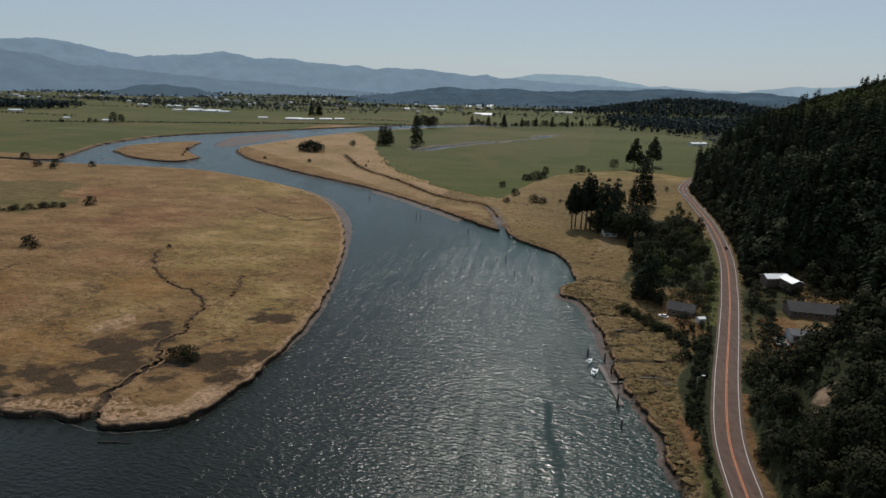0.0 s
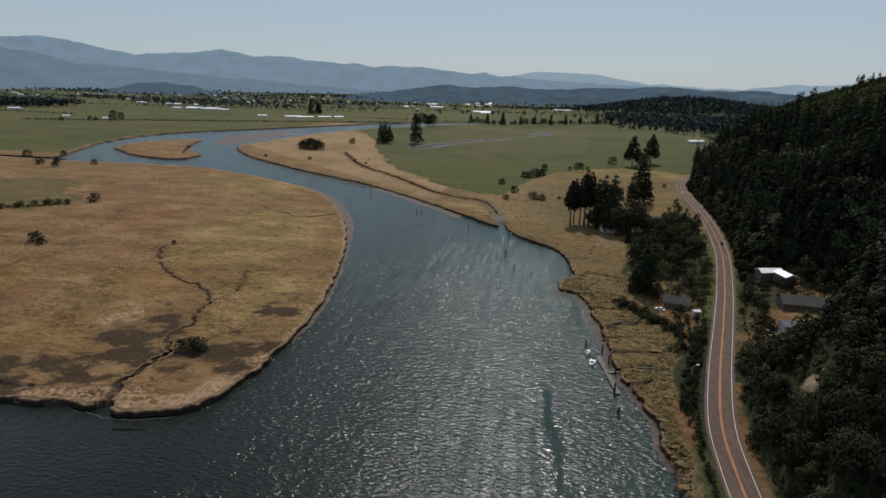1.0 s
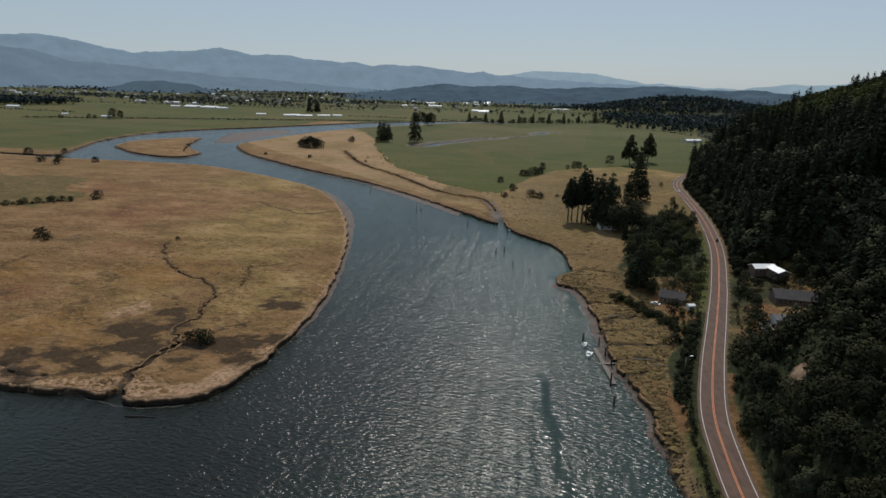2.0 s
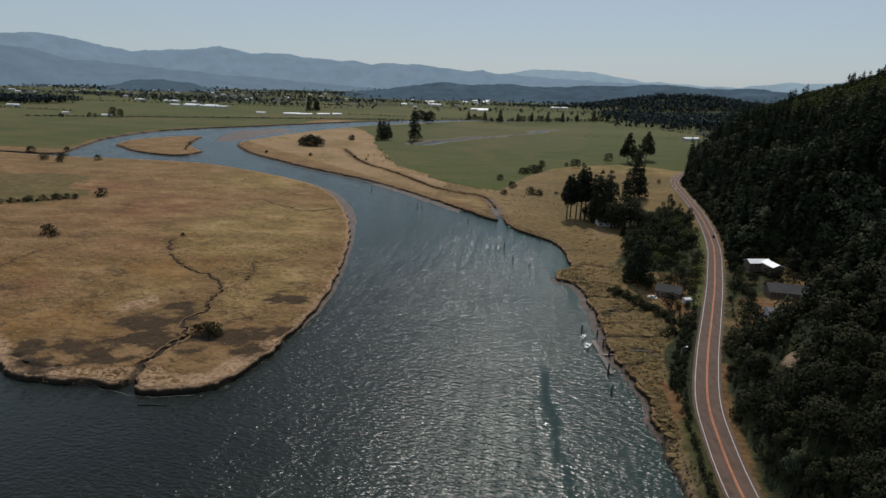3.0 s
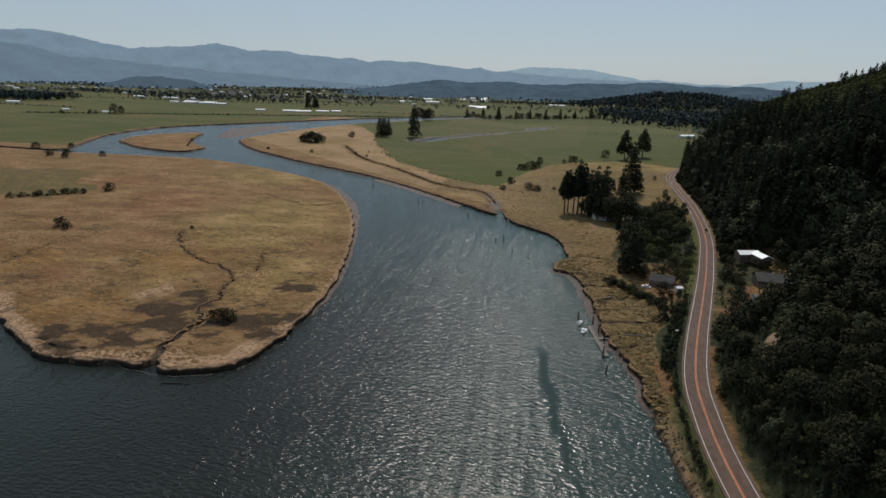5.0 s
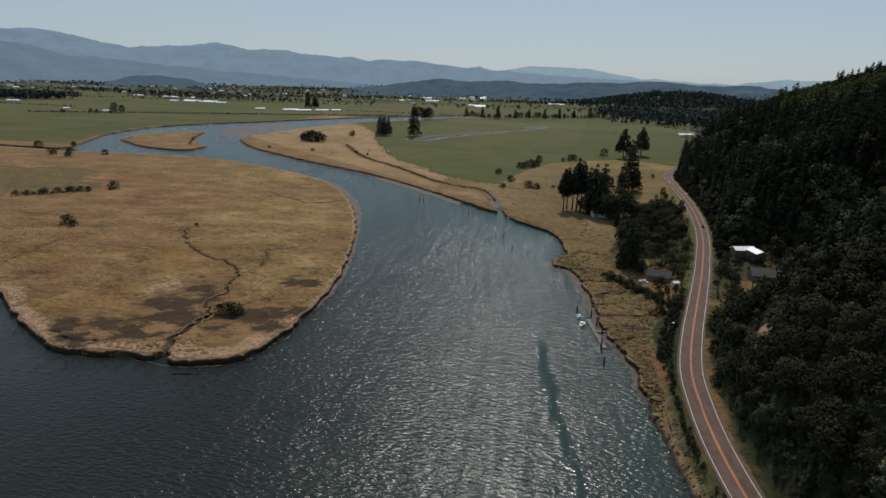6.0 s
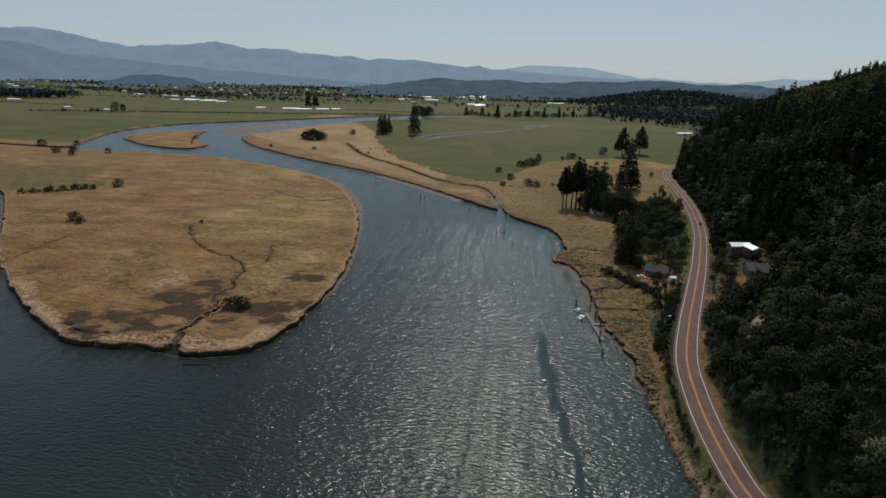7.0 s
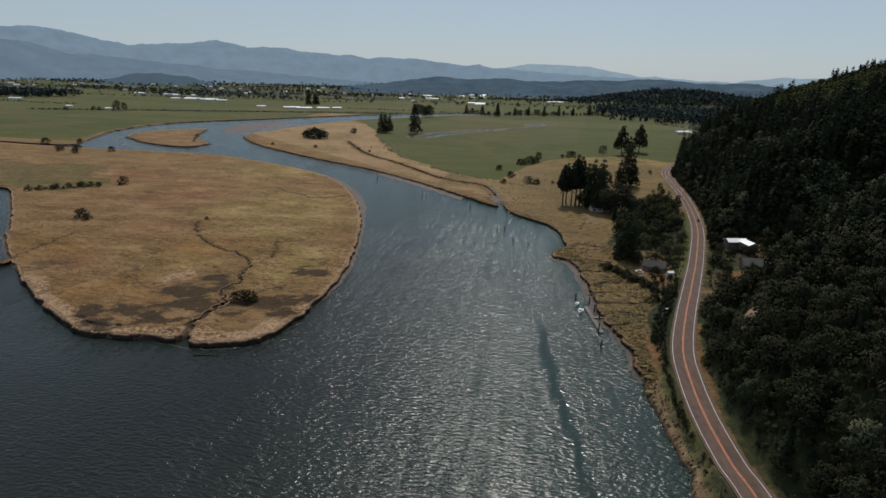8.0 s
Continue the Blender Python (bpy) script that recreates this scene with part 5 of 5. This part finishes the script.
plant(BROAD, [(118, 302, 6, 0), (122.5, 300, 7, 1), (127, 299, 6.5, 2), (132, 301, 7.5, 0), (124, 287, 7, 0), (131, 289, 8, 1), (114, 296, 7, 2), (106, 296, 8, 0), (112, 309, 8, 2), (110, 302, 8, 1)], "trees round the houses")
gable_house("shed", "grey-roofed shed in the dry yard", (110, 246, ground_z(110, 246)), 2, (13, 6.5, 2.6), WALL_PALE, ROOF_GREY, 1.2, 0.5, category="shed")
gable_house("house", "dark-roofed house among trees above the marsh", (70, 278, ground_z(70, 280)), -20, (11, 8.5, 3.2), WALL_BROWN, ROOF_DARK, 2.4, 0.6)
gable_house("house", "pale house behind tall pines by the marsh", (56, 428, ground_z(56, 428)), 12, (17, 8, 3.0), WALL_PALE, ROOF_GREY, 2.0, 0.5)
gable_house("shed", "small white shed beside the dark house", (75.5, 266, ground_z(75, 266)), 18, (3.2, 2.6, 2.1), WALL_PALE, ROOF_WHITE, 0.6, 0.2, False, category="shed")
for x, y, turn, size in ((300, 1232, 24, (34, 13, 5)), (-233, 2262, 0, (66, 16, 6)), (-215, 2200, 4, (36, 14, 5)), (75, 2672, 0, (80, 18, 6)), (-668, 1598, 32, (44, 13, 4)), (-624, 1634, 28, (36, 12, 4)), (-592, 1662, 28, (26, 11, 4)),
                         (-700, 1585, 30, (45, 14, 5)), (-1182, 1856, -14, (54, 15, 5)), (-1112, 1846, -12, (62, 16, 5)), (-1052, 1832, -12, (44, 15, 5)), (-1205, 1910, -12, (66, 14, 5)), (-1128, 1898, -12, (56, 14, 5)), (-1250, 1874, -12, (40, 13, 4)),
                         (-1575, 2140, -10, (60, 18, 6)), (-1420, 2110, -10, (70, 18, 6)), (-1340, 2130, -10, (40, 16, 5)), (-1190, 1320, 8, (16, 9, 4)), (-1050, 1290, 12, (22, 10, 4)), (-1560, 1540, 6, (40, 14, 5)),
                         (-800, 1600, 20, (26, 12, 4)), (-470, 2600, 0, (60, 16, 6)), (-560, 2950, 5, (50, 18, 7))):
    long_barn("long white-roofed barn on the open plain", (x, y, 1.9), turn, size)
town = np.random.RandomState(77)
for k in range(190):
    x, y = town.uniform(-3300, -250), town.uniform(2250, 4000)
    s = town.uniform(0.8, 2.6)
    gable_house("house", "small pale house in the distant town", (x, y, ground_z(x, y)), town.uniform(-30, 30), (13 * s, 9 * s**0.5, 4 + s), WALL_PALE, (ROOF_WHITE, ROOF_GREY, ROOF_DARK, WALL_PALE)[k % 4], 3.0, 0.5, False, "houses of the town")


# ---- the river's edge: pilings, boats, dock, lamp ----
def piling(x, y, height, r=0.28, lean=(0, 0)):
    t = thing("piling", "dark weathered timber piling in the river", "piling", "pilings in the river", (x, y, 0))
    bm = bmesh.new()
    rod(bm, (0, 0, -3), (lean[0], lean[1], height), r * 1.1, r, 9)
    part("post", finish(bm, "post", TIMBER_DARK, True), t)
    bm = bmesh.new()
    rod(bm, (lean[0], lean[1], height), (lean[0] * 1.02, lean[1] * 1.02, height + 0.12), r * 1.05, r * 0.7, 9)
    part("cap", finish(bm, "cap", TIMBER, True), t)
    return t


for x, y, h in ((-97, 461, 3.2), (-93, 460, 2.6), (-49, 421, 2.6), (-17, 355, 3.2), (-22, 351, 2.4), (-10, 327, 2.4), (0, 318, 2.4), (-157, 529, 2.6), (24.0, 224, 5.0), (30.5, 224, 3.6),
                (31.5, 190, 5.2), (31.3, 177, 3.4), (32, 214, 4.0), (33.5, 206, 4.2), (34, 233, 2.6), (33, 240, 2.4), (29, 262, 2.2), (-18, 408, 4.0)):
    piling(x, y, h, 0.3)


def boat(x, y, turn, length, cabin):
    """A small white boat: a hull with a bow, a deck, a cabin or a console, and an outboard."""
    t = thing("boat", "small white motor boat moored by the bank", "boat", "moored boats", (x, y, 0.05), turn)
    bm = bmesh.new()
    rings = []
    for u in np.linspace(0, 1, 9):
        w = 0.5 * length * 0.36 * (1 - max(0, (u - 0.45) / 0.55) ** 2.2 * 0.97)
        yy, top = (u - 0.5) * length, 0.62 + 0.3 * u * u
        rings.append([bm.verts.new(p) for p in ((-w, yy, top), (-w * 0.8, yy, -0.1), (0, yy, -0.3), (w * 0.8, yy, -0.1), (w, yy, top), (w * 0.82, yy, top - 0.03), (w * 0.7, yy, 0.25), (-w * 0.7, yy, 0.25), (-w * 0.82, yy, top - 0.03))])
    for a, b in zip(rings, rings[1:]):
        for i in range(9):
            bm.faces.new((a[i], a[(i + 1) % 9], b[(i + 1) % 9], b[i]))
    bm.faces.new(rings[0]), bm.faces.new(rings[-1][::-1])
    part("hull", finish(bm, "hull", HULL), t)
    part("deck", boxes("deck", HULL, ((length * 0.22, length * 0.3, 0.08), (0, length * 0.24, 0.72))), t)
    part("cabin", boxes("cabin", HULL, ((length * 0.22, length * 0.26, 1.1 if cabin else 0.6), (0, 0.02 * length, 0.85 if cabin else 0.6))), t)
    part("windshield", boxes("windshield", GLASS_DARK, ((length * 0.2, 0.06, 0.4), (0, length * 0.155, 1.15 if cabin else 0.95))), t)
    part("outboard", boxes("outboard", TIMBER_DARK, ((0.35, 0.5, 0.7), (0, -length * 0.53, 0.6)), ((0.18, 0.2, 0.9), (0, -length * 0.53, 0.0))), t)
    return t


boat(25.8, 213.5, 165, 6.2, True)
boat(24.6, 222.5, 172, 5.6, False)
boat(-15.0, 410.5, 60, 6.5, True)


def dock(x0, y0, x1, y1, width, z, label):
    """A floating dock of single planks on two stringers."""
    a, b = Vector((x0, y0, 0)), Vector((x1, y1, 0))
    n = max(2, int((b - a).length / 0.45))
    ang = math.degrees(math.atan2(y1 - y0, x1 - x0))
    t = thing("dock", label, "dock", "", (x0, y0, z), ang)
    plank = boxes("plank", TIMBER, ((0.4, width, 0.06), (0, 0, 0)))
    for k in range(n):
        part("plank", plank, t, at=pose(0.22 + k * 0.45, 0, 0.15, 0, 0, random.uniform(-1.5, 1.5)))
    for s in (-1, 1):
        part("stringer", boxes("stringer", TIMBER_DARK, (((b - a).length, 0.2, 0.3), ((b - a).length / 2, s * width * 0.4, 0))), t)
    return t


dock(28.5, 220, 33.2, 191, 1.7, 0.25, "weathered plank floating dock along the muddy bank")
dock(30.8, 206, 36.5, 208, 1.2, 0.55, "short plank gangway from dock to bank")
dock(-14, 411, -4, 414, 1.4, 0.4, "small plank landing at the creek mouth")


def street_lamp(x, y, z, height, turn):
    t = thing("street_lamp", "grey street lamp on a pole beside the road", "street lamp", "", (x, y, z), turn)
    bm = bmesh.new()
    rod(bm, (0, 0, -0.5), (0, 0, height), 0.13, 0.08, 10)
    part("pole", finish(bm, "pole", TIMBER, True), t)
    bm = bmesh.new()
    rod(bm, (0, 0, height - 0.15), (1.6, 0, height + 0.25), 0.05, 0.04, 8)
    part("arm", finish(bm, "arm", METAL, True), t)
    part("lamp_head", boxes("lamp_head", HULL, ((1.1, 0.45, 0.18), (2.0, 0, height + 0.28))), t)


street_lamp(57.5, 197, ground_z(57.5, 197), 6.5, 20)


def utility_pole(x, y, height):
    t = thing("utility_pole", "brown wooden utility pole on the verge", "utility pole", "", (x, y, ground_z(x, y)))
    bm = bmesh.new()
    rod(bm, (0, 0, -0.5), (0, 0, height), 0.16, 0.11, 9)
    part("pole", finish(bm, "pole", WALL_BROWN, True), t)
    part("crossarm", boxes("crossarm", TIMBER, ((2.2, 0.1, 0.12), (0, 0.14, height - 0.5))), t)
    for s in (-0.9, 0.0, 0.9):
        part("insulator", boxes("insulator", WALL_PALE, ((0.1, 0.1, 0.2), (s, 0.14, height - 0.34))), t)


def delineator(x, y):
    t = thing("roadside_post", "thin dark roadside marker post", "post", "marker posts along the road", (x, y, ROAD_Z - 0.35))
    part("post", boxes("post", TIMBER_DARK, ((0.16, 0.16, 1.3), (0, 0, 0.6))), t)
    part("reflector", boxes("reflector", HULL, ((0.1, 0.03, 0.14), (0, -0.1, 1.1))), t)


for y in (232, 246, 262, 281, 300):
    delineator(float(road_x(y)) - 5.6, y)

# ---- driftwood ----
for x, y, turn, length in ((-116, 138.5, 8, 9.5), (46, 209, 6, 9), (40, 252, 28, 8), (-174, 152, -12, 6), (52, 205, -8, 7)):
    t = thing("log", "grey driftwood log lying on the mud", "log", "driftwood", (x, y, 0.0 if x < -100 and y < 140 else ground_z(x, y)), turn)
    bm = bmesh.new()
    rod(bm, (-length / 2, 0, 0.12), (length * 0.1, 0.25, 0.16), 0.3, 0.24, 8)
    rod(bm, (length * 0.1, 0.25, 0.16), (length / 2, 0.1, 0.1), 0.24, 0.12, 8)
    part("trunk", finish(bm, "trunk", TIMBER if x > 0 else TIMBER_DARK, True), t)
    bm = bmesh.new()
    rod(bm, (length * 0.1, 0.25, 0.2), (length * 0.22, 0.9, 0.35), 0.09, 0.04, 6)
    part("branch", finish(bm, "branch", TIMBER if x > 0 else TIMBER_DARK, True), t)


# ---- marsh tussocks ----
def tussocks(name, spots, material, label):
    """Low uneven hummocks of grass, all in one mesh."""
    rng = np.random.RandomState(len(spots))
    n, k = len(spots), 7
    r, h = rng.uniform(0.35, 1.2, n) ** 1.2, rng.uniform(0.08, 0.34, n) * np.where(spots[:, 0] > -30, 1.7, 1.0)
    a = np.arange(k)[None, :] * (2 * np.pi / k) + rng.uniform(0, 6.28, (n, 1))
    rad = r[:, None] * rng.uniform(0.65, 1.3, (n, k))
    squash = rng.uniform(1.0, 2.2, (n, 1))
    ringv = np.stack([spots[:, 0:1] + np.cos(a) * rad * squash, spots[:, 1:2] + np.sin(a) * rad, spots[:, 2:3] + 0 * a - 0.12], -1)
    top = np.stack([spots[:, 0] + rng.uniform(-0.2, 0.2, n), spots[:, 1] + rng.uniform(-0.2, 0.2, n), spots[:, 2] + h], -1)
    v = np.concatenate([ringv, top[:, None]], 1).reshape(-1, 3)
    base = (np.arange(n) * (k + 1))[:, None]
    i = np.arange(k)[None, :]
    f = np.stack([base + i, base + (i + 1) % k, base + k + 0 * i], -1).reshape(-1, 3)
    return tagged(new(name, mesh_of(name, v, f, material)), label, "grass", kind="stuff")


def tussock_material(name, *colours):
    n = Nodes(name)
    isle = n.add("ShaderNodeNewGeometry").outputs["Random Per Island"]
    f = n.math("ADD", n.math("MULTIPLY", isle, 0.55), n.math("MULTIPLY", n.noise(0.05, 4), 0.6))
    c = n.ramp(f, *[(0.25 + 0.55 * i / (len(colours) - 1), c) for i, c in enumerate(colours)])
    return n.done(c, 0.95, 0.0, n.bump(n.noise(6.0, 3), 0.6, 0.1), 0.1)


pick = (SD > 1.5) & (damp < 0.5) & (bank_face < 0.04) & (GY > 90) & (GY < 560) & (GX < 60) & (GX > -470) & (pasture < 0.3) & (muddy < 0.2) & (np.abs(GX - road_x(GY)) > 8)
cells = np.argwhere(pick)
rng = np.random.RandomState(41)
area = (CX * CY)[pick]
dens = area * np.where(GX[pick] > -30, 0.75, 0.42) * np.clip(0.6 + 0.9 * fnoise(GX, GY, 0.09, 4, 12)[pick], 0.05, 1.6) * np.where(GY[pick] < 330, 1.0, 0.10)
take = cells[rng.uniform(0, 1, len(cells)) < np.clip(dens, 0, 1)]
if len(take) > 60000:
    take = take[rng.permutation(len(take))[:60000]]
tx = GX[take[:, 0], take[:, 1]] + rng.uniform(-0.6, 0.6, len(take)) * CX[take[:, 0], take[:, 1]]
ty = GY[take[:, 0], take[:, 1]] + rng.uniform(-0.6, 0.6, len(take)) * CY[take[:, 0], take[:, 1]]
tz = Z[take[:, 0], take[:, 1]]
east = tx > -30
tussocks("marsh_grass", np.c_[tx, ty, tz][east], tussock_material("scrub_tussock", (0.048, 0.036, 0.016), (0.100, 0.070, 0.030), (0.17, 0.122, 0.056)), "rough brown tussocks along the river bank")
tussocks("marsh_grass", np.c_[tx, ty, tz][~east], GROUND, "tan and brown tussocks of dry marsh grass")

# ---- foam along the tip of the marsh ----
FOAM = plain("shore_foam", (0.13, 0.12, 0.105), 0.9, 0, 2.0, 0.4)
foam_line = wiggle(spline([(-152, 145.2), (-146, 145.4), (-140, 144.6), (-134, 144.1), (-128, 142.8), (-120, 143.1), (-113, 144.8), (-107, 147.4)], 0.6), 0.5, 0.3)
tagged(new("shore_foam", ribbon("shore_foam", foam_line, -0.08, 0.08, 0.03, FOAM, 0.05)), "thin pale line of foam along the marsh edge", "foam", kind="structure")

# ---- riprap along the near bank ----
STONE = plain("wet_stone", (0.045, 0.037, 0.030), 0.85, 0, 2.0, 0.5, 0.6)


def riprap(spots, material):
    """Many angular stones in one mesh."""
    rng = np.random.RandomState(5)
    base = np.array([(1, 0, 0), (0.3, 0.9, 0.1), (-0.8, 0.6, 0), (-0.8, -0.6, 0.1), (0.3, -0.9, 0), (0.3, 0.2, 0.8), (-0.3, -0.2, 0.75)])
    faces = np.array([(0, 1, 5), (1, 2, 5), (2, 6, 5), (2, 3, 6), (3, 4, 6), (4, 0, 6), (0, 5, 6)])
    vs, fs = [], []
    for k, (x, y, z) in enumerate(spots):
        s, a = rng.uniform(0.22, 0.7), rng.uniform(0, 6.28)
        p = base * s * rng.uniform(0.7, 1.3, (7, 3))
        vs.append(np.c_[p[:, 0] * math.cos(a) - p[:, 1] * math.sin(a) + x, p[:, 0] * math.sin(a) + p[:, 1] * math.cos(a) + y, p[:, 2] + z - 0.1])
        fs.append(faces + 7 * k)
    return tagged(new("riprap", mesh_of("riprap", np.vstack(vs), np.vstack(fs), material)), "dark angular stones along the river bank", "stones", kind="stuff")


near_bank = np.argwhere((GX > 30) & (GX < 62) & (GY > 70) & (GY < 176) & (SD > -1.2) & (SD < 4.2))
pick = near_bank[np.random.RandomState(3).permutation(len(near_bank))[:1500]]
riprap([(GX[i, j] + 0.3, GY[i, j] - 0.3, max(Z[i, j], 0.0)) for i, j in pick], STONE)


# ---- cars on the road ----
CAR_WHITE = plain("white_car_paint", (0.75, 0.75, 0.74), 0.25, 0, 1.0, 0.04, 0.0)
CAR_DARK = plain("dark_car_paint", (0.03, 0.028, 0.03), 0.25, 0, 1.0, 0.1, 0.0)
RUBBER = plain("black_rubber", (0.02, 0.02, 0.02), 0.9, 0, 8.0, 0.2)
LENS_RED = plain("red_tail_light", (0.35, 0.02, 0.02), 0.3, 0, 8.0, 0.1, 0.0)


def car(x, y, turn, paint, label, z=ROAD_Z, group="cars on the road"):
    """A saloon car: body, cabin, four windows' band, wheels with rims, lights."""
    t = thing("car", label, "car", group, (x, y, z), turn)
    bm = bmesh.new()
    prof = ((-2.2, 0.35), (-2.25, 0.8), (-2.1, 0.95), (2.0, 0.9), (2.25, 0.7), (2.25, 0.35))
    a, b = [[bm.verts.new((s * 0.88, u, w)) for u, w in prof] for s in (-1, 1)]
    bm.faces.new(a), bm.faces.new(b[::-1])
    for i in range(6):
        bm.faces.new((a[i], b[i], b[(i + 1) % 6], a[(i + 1) % 6]))
    part("body", finish(bm, "body", paint), t)
    bm = bmesh.new()
    lo = [bm.verts.new(p) for p in ((-0.82, -1.6, 0.92), (0.82, -1.6, 0.92), (0.82, 1.1, 0.9), (-0.82, 1.1, 0.9))]
    hi = [bm.verts.new(p) for p in ((-0.64, -1.05, 1.4), (0.64, -1.05, 1.4), (0.64, 0.35, 1.42), (-0.64, 0.35, 1.42))]
    bm.faces.new(hi)
    for i in range(4):
        bm.faces.new((lo[i], lo[(i + 1) % 4], hi[(i + 1) % 4], hi[i]))
    part("windows", finish(bm, "windows", GLASS_DARK), t)
    part("roof", boxes("roof", paint, ((1.3, 1.45, 0.06), (0, -0.35, 1.44))), t)
    for sx in (-0.8, 0.8):
        for sy in (-1.4, 1.4):
            bm = bmesh.new()
            rod(bm, (sx - 0.1, sy, 0.32), (sx + 0.1, sy, 0.32), 0.32, 0.32, 14)
            w = part("wheel", finish(bm, "wheel", RUBBER, True), t)
            bm = bmesh.new()
            rod(bm, (sx * 1.14 - 0.02, sy, 0.32), (sx * 1.14 + 0.02, sy, 0.32), 0.2, 0.2, 12)
            part("rim", finish(bm, "rim", METAL), w)
        part("headlight", boxes("headlight", HULL, ((0.36, 0.06, 0.14), (sx * 0.78, 2.25, 0.68))), t)
        part("tail_light", boxes("tail_light", LENS_RED, ((0.36, 0.06, 0.14), (sx * 0.78, -2.24, 0.75))), t)
    return t


def road_turn(y):
    """Heading of the road at y, in degrees."""
    return math.degrees(math.atan2(-(float(road_x(y + 3)) - float(road_x(y - 3))), 6.0))


car(float(road_x(600)) - 1.8, 600, 180 + road_turn(600), CAR_WHITE, "white saloon car driving on the road")
car(float(road_x(398)) + 1.8, 398, road_turn(398), CAR_DARK, "dark saloon car driving on the road")
car(61, 272, 60, CAR_WHITE, "white car parked on the grass by the house", ground_z(61, 272), "parked cars")
car(100, 240.5, 100, CAR_WHITE, "white car parked in the dry yard", ground_z(100, 240.5), "parked cars")
car(101, 246, 80, CAR_WHITE, "white car parked beside the shed", ground_z(101, 246), "parked cars")
utility_pole(50.8, 88, 6.6)
